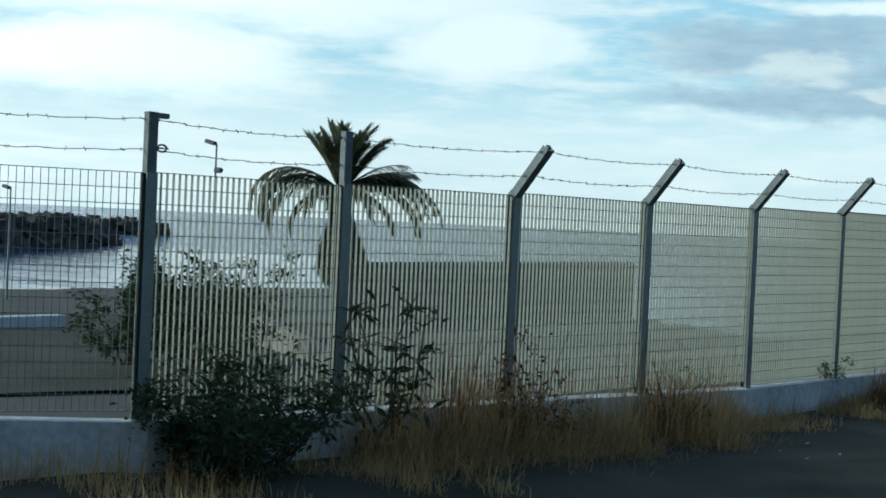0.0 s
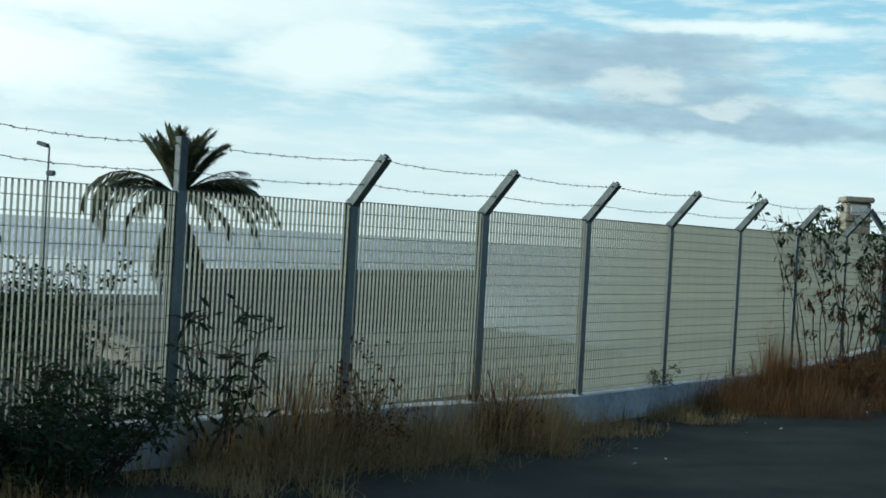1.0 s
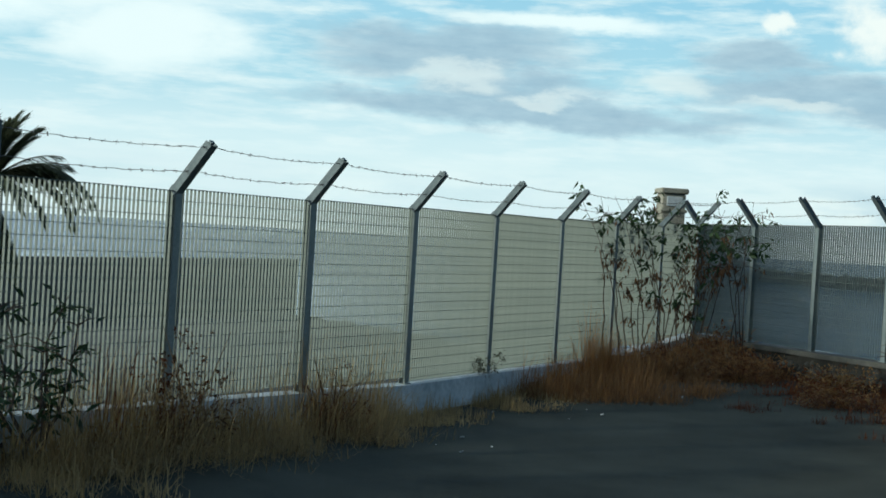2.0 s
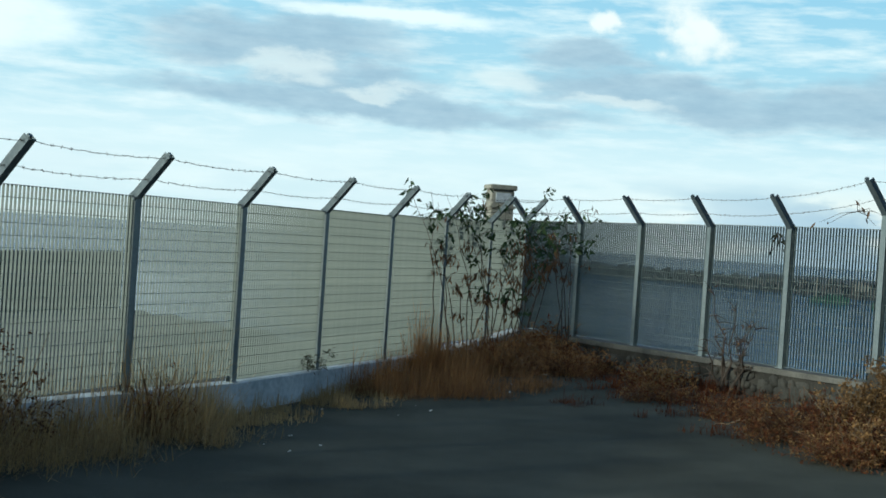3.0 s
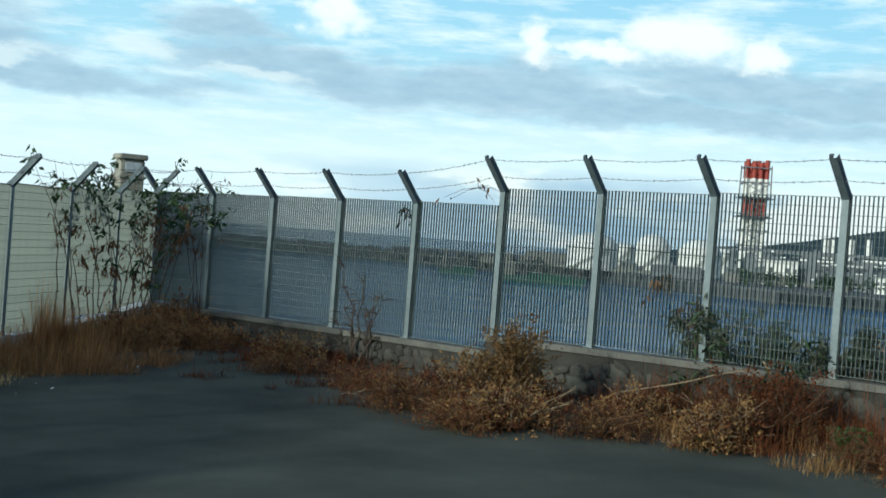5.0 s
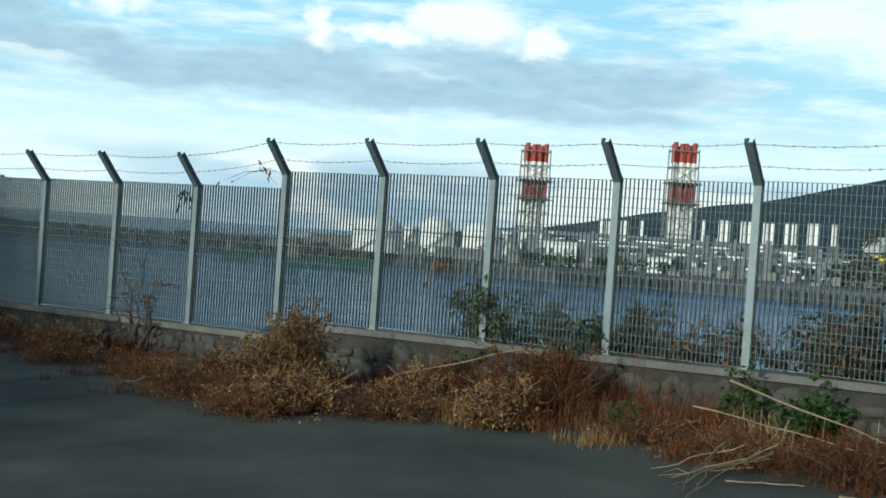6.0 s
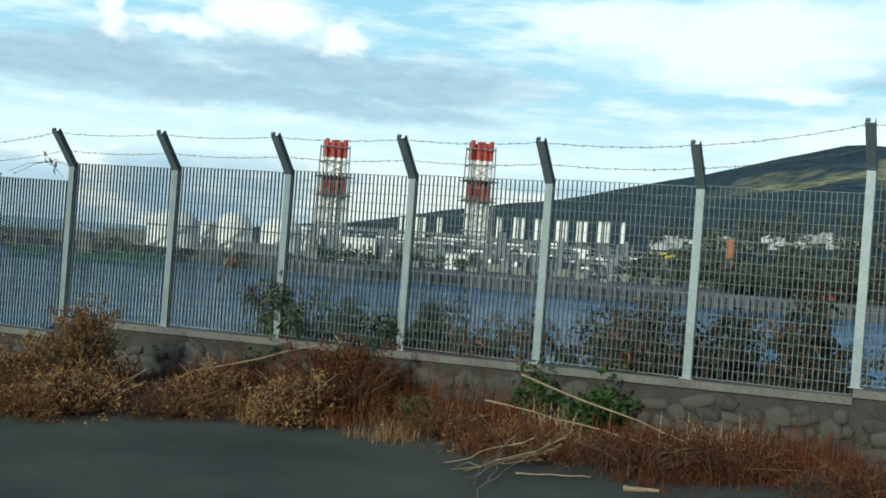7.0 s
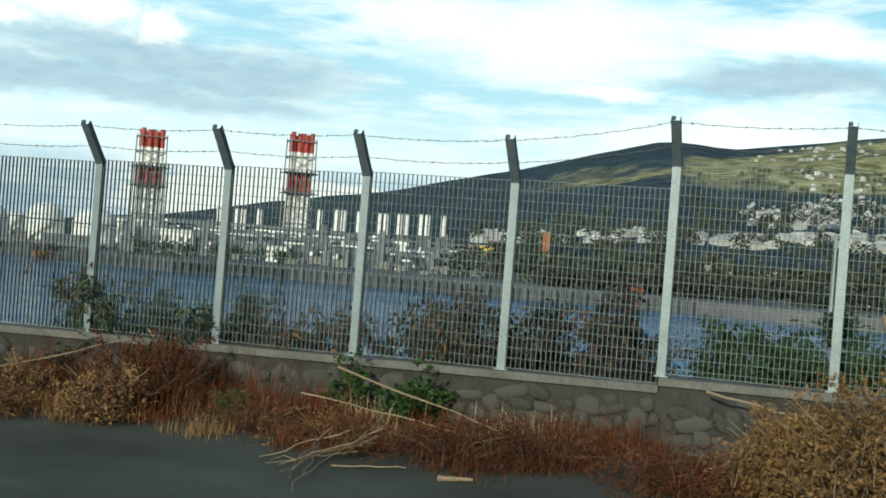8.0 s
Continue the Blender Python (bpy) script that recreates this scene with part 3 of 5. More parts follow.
def wire_run(pts, group):
    """One strand of barbed wire that sags a little between the arms."""
    line = []
    rnd = random.Random(len(pts) * 7 + int(pts[0].z * 100))
    for a, b in zip(pts, pts[1:]):
        for s in range(16):
            u = s / 16
            p = a.lerp(b, u)
            p.z -= 0.04 * 4 * u * (1 - u) + 0.006 * math.sin(u * 40 + a.x)
            line.append(p)
    line.append(pts[-1])
    ob = thing("barbed_wire", Matrix.Identity(4), "rusty barbed wire strand along the fence arms", "barbed wire", group)
    part("strand", Geo().tube(line, 0.0036, 5), WIRE, ob)
    geo = Geo()
    for a, b in zip(line, line[1:]):
        p = a.lerp(b, 0.5)
        for k in range(2):
            d = Vector((rnd.uniform(-1, 1), rnd.uniform(-1, 1), rnd.uniform(-1, 1))).normalized() * 0.022
            geo.tube([p - d, p + d], 0.003, 4)
    tagged(part("barbing", geo, WIRE, ob, "short wire points"), kind="stuff")
    return ob


def arm_point(p, inward, z1, s, lean=41.0):
    c = radians(lean)
    return Vector((p.x, p.y, z1 - 0.03)) + inward * (s * math.sin(c)) + Vector((0, 0, s * math.cos(c)))


H_R = 2.40


def high_r(i):
    return base_r(i) + (H_R if i < 11 else 2.60)


def fence(name, label, posts, panels, side):
    """One straight run of the fence with its posts and grating panels."""
    first = post_l(posts[0]) if side == "l" else post_r(posts[0])
    ob = thing(name, Matrix.Identity(4), label, "fence", "runs of grating fence")
    for i in posts:
        if side == "l":
            fence_post(ob, post_l(i), WAY_L if i else WAY_END, base_l(i), top_l(i), 0.0 if i < 3 else 41.0)
        else:
            fence_post(ob, post_r(i), WAY_R, base_r(i), high_r(i))
    for i in panels:
        if side == "l":
            fence_panel(ob, post_l(i), post_l(i + 1), max(base_l(i), base_l(i + 1)) - 0.01, (top_l(i) + top_l(i + 1)) / 2)
        else:
            z0 = base_r(min(i + 0.5, 4 if i < 5 else (10 if i < 11 else 14)))
            fence_panel(ob, post_r(i), post_r(i + 1), z0, z0 + high_r(i) - base_r(i), 0.038)
    return ob


WORDS = "galvanised grating fence with upright flat bars on "
fence("grating_fence", WORDS + "white wall", range(0, 5), range(-1, 5), "l")
fence("grating_fence", WORDS + "white wall by weeds", range(5, 11), range(5, 10), "l")
fence("grating_fence", WORDS + "rubble wall", range(0, 5), range(0, 5), "r")
fence("grating_fence", WORDS + "raised rubble wall", range(5, 11), range(5, 11), "r")
fence("grating_fence", WORDS + "high rubble wall", range(11, 15), range(11, 14), "r")
for s in (0.30, 0.64):
    wire_run([arm_point(post_l(i), IN_L, top_l(i), s if i > 2 else s * 0.75, 0.0 if i < 3 else 41.0) for i in range(-1, 11)], "barbed wires")
    wire_run([arm_point(post_r(i), IN_R, high_r(i), s) for i in range(0, 15)], "barbed wires")

# the bracket and the loose clip on the first upright post
p = post_l(1)
bracket = thing("wire_bracket", turn_to(p, WAY_L, top_l(1) + 0.46), "dark steel bracket and clip at the post head", "bracket")
part("plate", Geo().box(0.085, -0.02, 0.02, 0.13, 0.05, 0.045), ARM, bracket, bevel=0.006)
ring = [(0.10 + 0.045 * math.cos(a), -0.02, -0.25 + 0.03 * math.sin(a)) for a in [k * math.pi / 6 for k in range(13)]]
part("clip", Geo().tube(ring, 0.009, 6).tube([(0.04, -0.02, -0.25), (0.16, -0.02, -0.25)], 0.008, 6), ARM, bracket)


# ---------------- far shore ----------------
def ground_under(x, y):
    return max(ground_z(x, y), shore_z(x, y)) if side_l(x, y) < 0.2 and side_r(x, y) < 0.2 else shore_z(x, y)


# Past 64 degrees the ridge is unseen, raised to block low sky light.
RIDGE = ((28, 0.0), (34, 0.9), (38.8, 1.96), (45, 3.27), (48, 3.96), (51.4, 4.96), (54.3, 5.7), (57.2, 5.5), (60.8, 5.95), (63.5, 6.3), (80, 9), (110, 17), (150, 25), (200, 24), (232, 9), (262, 0))


def ridge_el(az):
    for (a, e), (b, f) in zip(RIDGE, RIDGE[1:]):
        if a <= az <= b:
            u = (az - a) / (b - a)
            return e + (f - e) * u
    return 0.0


LAND_Z = -3.2


def hill_z(az, r):
    u = max(0.0, min((r - 560) / (2500 - 560), 1.0))
    top = EYE_GROUND + 2500 * math.tan(radians(ridge_el(az)))
    fall = max(0.0, (r - 2500) / 900)
    z = LAND_Z + (top - LAND_Z) * (u ** 1.25) - fall * 60
    p = polar(az, r)
    z += (noise.noise((p.x * 0.004, p.y * 0.004, 1)) * 26 + noise.noise((p.x * 0.012, p.y * 0.012, 5)) * 10) * min(1, u * 1.5) * (0.25 + 0.75 * (1 - abs(2 * u - 1)))
    return z


def hill():
    geo = Geo()
    azs = [28 + 234 * (i / 190) ** 1.6 for i in range(191)]
    rs = [560 + (3400 - 560) * (j / 46) for j in range(47)]
    for r in rs:
        for az in azs:
            p = polar(az, r, hill_z(az, r))
            geo.v.append(tuple(p))
    w = len(azs)
    geo.f = [(j * w + i + 1, j * w + i, (j + 1) * w + i, (j + 1) * w + i + 1) for j in range(len(rs) - 1) for i in range(w - 1)]
    return geo


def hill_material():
    """Scrub and grass colours with cloud shade and a ragged sunlit band painted in."""
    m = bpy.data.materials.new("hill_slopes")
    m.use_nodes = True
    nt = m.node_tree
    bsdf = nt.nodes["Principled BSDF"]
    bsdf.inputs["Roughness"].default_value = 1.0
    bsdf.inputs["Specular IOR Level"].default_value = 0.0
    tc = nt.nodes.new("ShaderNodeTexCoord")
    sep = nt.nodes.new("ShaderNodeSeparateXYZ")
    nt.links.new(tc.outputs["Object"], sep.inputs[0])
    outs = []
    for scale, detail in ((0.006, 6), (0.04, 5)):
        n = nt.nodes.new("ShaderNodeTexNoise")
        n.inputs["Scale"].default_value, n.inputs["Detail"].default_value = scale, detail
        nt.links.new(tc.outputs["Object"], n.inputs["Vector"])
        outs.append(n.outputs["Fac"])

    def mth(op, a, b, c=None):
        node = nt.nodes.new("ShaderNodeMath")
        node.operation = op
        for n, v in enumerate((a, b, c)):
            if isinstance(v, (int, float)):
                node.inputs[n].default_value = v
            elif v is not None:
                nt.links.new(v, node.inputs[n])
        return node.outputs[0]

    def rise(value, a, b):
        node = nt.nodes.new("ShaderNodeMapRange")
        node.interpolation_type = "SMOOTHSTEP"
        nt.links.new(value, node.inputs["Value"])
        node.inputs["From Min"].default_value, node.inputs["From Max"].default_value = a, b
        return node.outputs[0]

    # the sunlit band's lower edge lies level, its upper edge climbs along the slope until it meets the crest
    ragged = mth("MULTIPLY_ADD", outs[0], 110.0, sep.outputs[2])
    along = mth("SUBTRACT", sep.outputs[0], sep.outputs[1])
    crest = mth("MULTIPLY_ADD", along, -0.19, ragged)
    sunlit_belt = mth("MULTIPLY", rise(ragged, 148.0, 180.0), mth("SUBTRACT", 1.0, rise(crest, 112.0, 145.0)))
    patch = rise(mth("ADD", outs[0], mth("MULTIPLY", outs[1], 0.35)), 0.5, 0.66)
    sunlit_belt = mth("MULTIPLY", sunlit_belt, mth("MULTIPLY_ADD", patch, 0.55, 0.45))
    # scrub with cloud shade and distance haze put into its dark blue
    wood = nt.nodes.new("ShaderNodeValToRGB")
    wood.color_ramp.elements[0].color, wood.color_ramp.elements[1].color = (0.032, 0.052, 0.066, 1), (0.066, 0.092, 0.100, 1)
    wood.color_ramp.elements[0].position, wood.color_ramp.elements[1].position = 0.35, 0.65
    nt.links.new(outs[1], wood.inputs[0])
    # grass with sunshine put into its colour, for the band
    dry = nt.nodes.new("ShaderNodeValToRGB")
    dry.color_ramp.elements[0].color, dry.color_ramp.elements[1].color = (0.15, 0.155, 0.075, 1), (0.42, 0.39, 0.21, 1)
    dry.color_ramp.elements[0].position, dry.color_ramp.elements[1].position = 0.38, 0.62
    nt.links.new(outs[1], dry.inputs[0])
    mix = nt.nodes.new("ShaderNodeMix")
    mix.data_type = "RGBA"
    nt.links.new(sunlit_belt, mix.inputs[0])
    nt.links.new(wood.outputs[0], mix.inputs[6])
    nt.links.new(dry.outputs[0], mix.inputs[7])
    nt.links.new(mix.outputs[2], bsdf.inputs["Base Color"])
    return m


solid("hill", hill(), hill_material(), "green-brown hill with scrub and grass, sunlit band painted in", "hill", kind="structure", smooth=True)


QUAY_EDGE = ((16, 420), (24, 368), (28, 330), (33, 290), (38, 298), (43, 280), (53, 283), (57, 280), (62, 270), (86, 260))


def quay_edge(az):
    for (a, e), (b, f) in zip(QUAY_EDGE, QUAY_EDGE[1:]):
        if a <= az <= b:
            return e + (f - e) * (az - a) / (b - a)
    return 160.0


def plateau():
    """The harbour land behind the quay, with its dark quay face."""
    geo = Geo()
    azs = steps(16, 86, 70)
    for az in azs:
        r0 = quay_edge(az)
        for r, z in ((r0, SEA_Z - 1), (r0, LAND_Z - 0.3), (r0 + 4, LAND_Z), (620, LAND_Z)):
            geo.v.append(tuple(polar(az, r, z)))
    for n in range(len(azs) - 1):
        for k in range(3):
            a = n * 4 + k
            geo.f.append((a, a + 1, a + 5, a + 4))
    return geo


solid("harbour_land", plateau(), QUAY, "grey harbour land behind a dark quay face", "quay", kind="structure")


def quay_piles():
    geo = Geo()
    for az in steps(26, 56, 90):
        p = polar(az, quay_edge(az) - 1.0)
        geo.box(p.x, p.y, SEA_Z + 1.0, 0.7, 0.7, 3.4)
    return geo


solid("quay_piles", quay_piles(), DARK_STEEL, "row of dark piles along the quay", "quay", kind="stuff")


def breakwater(name, a, b, width, top, seed, label):
    """A mound of tipped rocks."""
    rnd = random.Random(seed)
    geo = Geo()
    way = b - a
    length = way.length
    way.normalize()
    side = Vector((-way.y, way.x, 0))
    n = int(length * 3)
    for k in range(n):
        u = k / n
        v = rnd.uniform(-1, 1)
        p = a + way * length * u + side * v * width * (1.0 if u < 0.95 else 0.6)
        z = SEA_Z + (top - SEA_Z) * (1 - abs(v) ** 1.4) * min(1, (1 - u) * length / 8 + 0.25) + rnd.uniform(-0.4, 0.3)
        r = rnd.uniform(0.8, 2.0)
        rot = Euler((rnd.uniform(0, 6), rnd.uniform(0, 6), rnd.uniform(0, 6))).to_matrix()
        geo.box(p.x, p.y, z - 0.4, r * 1.5, r * 1.2, r, rot)
    core = [a + side * width, b + side * width * 0.5, b - side * width * 0.5, a - side * width]
    geo.add([(p.x, p.y, SEA_Z - 1) for p in core] + [(a.lerp(p, 0.3) if i in (0, 3) else b.lerp(p, 0.3)).to_tuple()[:2] + (top - 0.7,) for i, p in enumerate(core)],
            [(0, 1, 5, 4), (1, 2, 6, 5), (2, 3, 7, 6), (3, 0, 4, 7), (4, 5, 6, 7)])
    return solid(name, geo, ROCK, label, "breakwater", kind="stuff")


breakwater("breakwater", Vector((-118, 52, 0)), Vector((-184, 258, 0)), 10, -0.5, 1, "dark breakwater of tipped rocks in the sea")
breakwater("breakwater", polar(-44, 400), polar(-32.6, 430), 9, -1.6, 2, "dark outer breakwater of tipped rocks")
breakwater("breakwater", polar(8.5, 470), polar(25, 360), 8, -2.9, 3, "low dark mole along the harbour basin")


def box_building(name, az, el0, el1, width_deg, d, material, label, category, depth=12.0, roof=None, windows=0, door=False):
    """A building seen across the water: body, roof slab, and openings on the side that faces the basin."""
    z1 = EYE_GROUND + d * math.tan(radians(el1))
    z0 = min(LAND_Z, EYE_GROUND + d * math.tan(radians(el0)))
    w = d * radians(width_deg)
    m = Matrix.Translation(polar(az, d + depth / 2, z0)) @ Matrix.Rotation(radians(-az), 4, "Z")
    ob = thing(name, m, label, category)
    h = z1 - z0
    part("wall", Geo().box(0, 0, h / 2, w, depth, h), material, ob)
    part("roof", Geo().box(0, 0, h + 0.15, w + 0.6, depth + 0.6, 0.3), roof or GREY_PAINT, ob)
    for k in range(windows):
        part("window", Geo().box(-w / 2 + (k + 0.5) * w / windows, -depth / 2 - 0.03, h * 0.62, w / windows * 0.5, 0.1, h * 0.2), DARK_STEEL, ob)
    if door:
        part("door", Geo().box(w * 0.2, -depth / 2 - 0.03, 1.8, 3.0, 0.12, 3.6), DARK_STEEL, ob)
    return ob


def storage_tank(az, d, width_deg, el1, label, dome=0.22):
    z1 = EYE_GROUND + d * math.tan(radians(el1))
    r = d * radians(width_deg) / 2
    h = z1 - LAND_Z
    ob = thing("storage_tank", Matrix.Translation(polar(az, d + r, LAND_Z)), label, "storage tank", "white storage tanks")
    body = h / (1 + dome)
    part("shell", Geo().tube([(0, 0, 0), (0, 0, body)], r, 28, cap=False), WHITE_PAINT, ob, smooth=True)
    turns = [radians(a) for a in range(0, 90, 10)]
    part("roof", Geo().tube([(0, 0, body + (h - body) * math.sin(a)) for a in turns] + [(0, 0, h)], [r * 1.01 * math.cos(a) for a in turns] + [0.05], 28), WHITE_PAINT, ob, smooth=True)
    part("rim", Geo().tube([(0, 0, body - 0.2), (0, 0, body + 0.15)], r * 1.02, 28), GREY_PAINT, ob)
    geo = Geo()
    for s in range(14):
        a = radians(180 + az * -1 + 40 + s * 6)
        geo.box(math.cos(a) * (r + 0.4), math.sin(a) * (r + 0.4), body * (s + 0.5) / 14, 0.9, 0.9, 0.15)
    part("stair", geo, DARK_STEEL, ob)
    return ob


storage_tank(24.95, 345, 2.3, 0.72, "cream-white storage tank with a domed roof", 0.75)
storage_tank(27.55, 350, 1.6, 0.85, "cream-white storage tank with a domed roof", 0.75)
storage_tank(29.6, 350, 1.9, 0.76, "cream-white storage tank with a domed roof", 0.75)
storage_tank(26.3, 420, 1.0, 0.35, "smaller white storage tank behind the others")
storage_tank(30.6, 420, 0.8, 0.45, "small white storage tank behind the plant")


def flue_tower(az, d, el1, label):
    """A lattice tower that carries a cluster of red and white banded flues."""
    z1 = EYE_GROUND + d * math.tan(radians(el1))
    h = z1 - LAND_Z
    m = Matrix.Translation(polar(az, d, LAND_Z)) @ Matrix.Rotation(radians(-az + 12), 4, "Z")
    ob = thing("flue_tower", m, label, "chimney", "power station chimneys")
    w = 4.4
    for i, (x, y) in enumerate(((-3.3, -1.5), (-1.15, -2.3), (1.15, -2.3), (3.3, -1.5), (-3.2, 1.5), (-1.1, 2.2), (1.1, 2.2), (3.2, 1.5))):
        r = 0.76 + 0.06 * math.sin(i * 2.1)
        flue = part("flue", Geo().tube([(x, y, 3), (x, y, h * 0.52)], r, 14), WHITE_PAINT, ob)
        for a, b, mat in ((0.52, 0.68, RED_PAINT), (0.68, 0.84, WHITE_PAINT), (0.84, 1.0, RED_PAINT)):
            part("band", Geo().tube([(x, y, h * a), (x, y, h * b - (0.0 if b < 1 else 0.5 * (i % 3)))], r * 1.03, 14), mat, flue, "red painted band" if mat is RED_PAINT else "white painted band")
    for sx in (-1, 1):
        for sy in (-1, 1):
            part("leg", Geo().tube([(sx * w * 1.12, sy * w * 0.95, 0), (sx * w, sy * w * 0.8, h * 0.95)], 0.24, 6), CONCRETE, ob)
    levels = (0.14, 0.27, 0.40, 0.52, 0.68, 0.80, 0.93)
    for n, a in enumerate(levels):
        geo = Geo()
        for sy in (-1, 1):
            geo.box(0, sy * w * 0.85, h * a, w * 2.1, 0.35, 0.35)
        for sx in (-1, 1):
            geo.box(sx * w * 1.02, 0, h * a, 0.35, w * 1.7, 0.35)
        part("girt", geo, GREY_PAINT, ob)
        if n and n < 6:
            b = levels[n - 1]
            geo = Geo()
            for sy in (-1, 1):
                geo.tube([(-w, sy * w * 0.85, h * b), (w, sy * w * 0.85, h * a)], 0.12, 5)
                geo.tube([(w, sy * w * 0.85, h * b), (-w, sy * w * 0.85, h * a)], 0.12, 5)
            part("brace", geo, GREY_PAINT, ob)
    for a in (0.52, 0.68):
        geo = Geo().box(0, 0, h * a - 0.3, w * 2.7, w * 2.2, 0.25)
        for sy in (-1, 1):
            geo.box(0, sy * w * 1.1, h * a + 0.8, w * 2.7, 0.1, 0.12)
        part("platform", geo, DARK_STEEL, ob)
    return ob


flue_tower(31.72, 450, 4.36, "lattice chimney tower with red and white flues")
flue_tower(38.2, 445, 4.78, "lattice chimney tower with red and white flues")


def exhaust_stack(az, d, el0, el1, count, label):
    z0, z1 = (EYE_GROUND + d * math.tan(radians(e)) for e in (el0, el1))
    m = Matrix.Translation(polar(az, d, LAND_Z)) @ Matrix.Rotation(radians(-az), 4, "Z")
    ob = thing("exhaust_stack", m, label, "exhaust stack", "white exhaust stacks")
    for k in range(count):
        x = (k - (count - 1) / 2) * 2.1
        stack = part("exhaust_pipe", Geo().tube([(x, 0, z0 - LAND_Z), (x, 0, z1 - LAND_Z)], 0.85, 12), WHITE_PAINT, ob)
        part("cap", Geo().tube([(x, 0, z1 - LAND_Z), (x, 0, z1 - LAND_Z + 0.35)], 0.95, 12), GREY_PAINT, stack)
    part("silencer", Geo().box(0, 0, (z0 - LAND_Z) * 0.85, count * 1.9, 2.4, (z0 - LAND_Z) * 0.28), DARK_STEEL, ob)
    legs_geo = Geo()
    for sx in (-1, 1):
        for sy in (-1, 1):
            legs_geo.box(sx * count * 1.1, sy * 1.6, (z0 - LAND_Z) / 2, 0.3, 0.3, z0 - LAND_Z)
    legs_geo.box(0, -1.7, z0 - LAND_Z + 0.1, count * 2.6, 0.5, 0.25)
    part("stand", legs_geo, DARK_STEEL, ob)
    return ob


for az, el, n in ((35.0, 1.15, 2), (35.75, 1.2, 2), (36.6, 1.25, 1), (39.25, 1.45, 1), (40.15, 1.5, 2), (41.1, 1.5, 2), (42.05, 1.5, 2), (42.95, 1.55, 2), (43.9, 1.6, 2), (44.75, 1.62, 1)):
    exhaust_stack(az, 410, el - 0.95, el, n, "pair of white exhaust stacks on steel stands" if n == 2 else "single white exhaust stack on a steel stand")

box_building("engine_hall", 33.0, -1, 0.1, 1.6, 338, WHITE_PAINT, "white power station building across the water", "hall", windows=5)
box_building("engine_hall", 34.3, -1, 0.45, 0.8, 432, GREY_PAINT, "tall grey boiler house across the water", "hall")
box_building("engine_hall", 36.0, -1, -0.25, 2.6, 405, GREY_PAINT, "long grey engine hall across the water", "hall", windows=8, roof=WHITE_PAINT)
box_building("engine_hall", 37.45, -1, -0.3, 1.0, 328, WHITE_PAINT, "small white building by the chimney foot", "hall", windows=4)
box_building("engine_hall", 41.6, -1, -0.1, 6.2, 425, GREY_PAINT, "long grey engine hall under the exhaust stacks", "hall", windows=22, roof=WHITE_PAINT)
box_building("engine_hall", 39.7, -1, -0.45, 2.4, 390, DARK_STEEL, "dark low shed beside the quay", "hall", windows=6, door=True, roof=WHITE_PAINT)
box_building("warehouse", 46.5, -0.9, 0.45, 1.25, 520, YELLOW_PAINT, "yellow warehouse among trees", "warehouse", windows=6)
box_building("warehouse", 28.6, -1, -0.55, 2.2, 325, GREY_PAINT, "grey tank farm building", "warehouse", windows=6)
box_building("warehouse", 23.0, -1.0, -0.35, 2.0, 470, CONCRETE, "pale low shed on the mole", "warehouse", windows=5)
box_building("silo", 49.4, -1.0, 1.25, 0.34, 440, ORANGE_PAINT, "orange silo tower among trees", "silo", depth=4.0)
box_building("apartment_block", 57.0, -1, 0.35, 1.3, 420, CONCRETE, "pale apartment block among trees", "building", windows=7)
box_building("apartment_block", 58.8, -1, 0.25, 1.3, 430, CONCRETE, "pale apartment block with a flat roof", "building", windows=6)
box_building("apartment_block", 63.6, -1, -0.1, 2.0, 380, WHITE_PAINT, "white low block by the water", "building", windows=8)
box_building("container", 53.55, -1.2, -0.80, 0.62, 310, RED_PAINT, "red shipping container on the quay", "container", depth=2.5)
box_building("container", 52.6, -1.2, -0.85, 0.5, 312, GREEN_PAINT, "green shipping container on the quay", "container", depth=2.5)


def pipe_rack():
    """Pipes, gantries and small sheds of the plant, too many and too far to count."""
    rnd = random.Random(11)
    geo = Geo()
    for k in range(520):
        az = rnd.uniform(26, 47)
        d = rnd.uniform(330, 470)
        p = polar(az, d)
        h = rnd.choice((1.5, 2.5, 4, 6, 9)) * rnd.uniform(0.7, 1.2) * (0.35 if az < 31 else 1)
        geo.box(p.x, p.y, LAND_Z + h / 2, rnd.uniform(0.3, 2.2), rnd.uniform(0.3, 2.2), h, Matrix.Rotation(radians(-az), 3, "Z"))
    for k in range(26):
        az = rnd.uniform(32, 45)
        d = rnd.uniform(340, 400)
        p = polar(az, d, LAND_Z + rnd.uniform(3, 12))
        geo.box(*p, rnd.uniform(12, 40), 0.6, 0.5, Matrix.Rotation(radians(-az), 3, "Z"))
    return geo


solid("plant_pipework", pipe_rack(), GREY_PAINT, "grey pipework and gantries of the power station", "pipework", kind="stuff")


def white_fittings():
    """Small white ducts, vessels and lit fittings among the pipes."""
    rnd = random.Random(13)
    geo = Geo()
    for k in range(50):
        az = rnd.uniform(31, 46)
        p = polar(az, rnd.uniform(322, 345))
        z = LAND_Z + rnd.uniform(0.5, 8.5)
        geo.box(p.x, p.y, z, rnd.uniform(0.3, 1.9), 0.6, rnd.uniform(0.25, 1.1), Matrix.Rotation(radians(-az), 3, "Z"))
    for k in range(8):
        az = 34.5 + k * 1.3
        p = polar(az, 346, LAND_Z + rnd.uniform(5, 8))
        geo.box(*p, 8.5, 0.5, 0.45, Matrix.Rotation(radians(-az), 3, "Z"))
    return geo


solid("plant_fittings", white_fittings(), WHITE_PAINT, "white ducts and vessels of the power station", "pipework", kind="stuff")


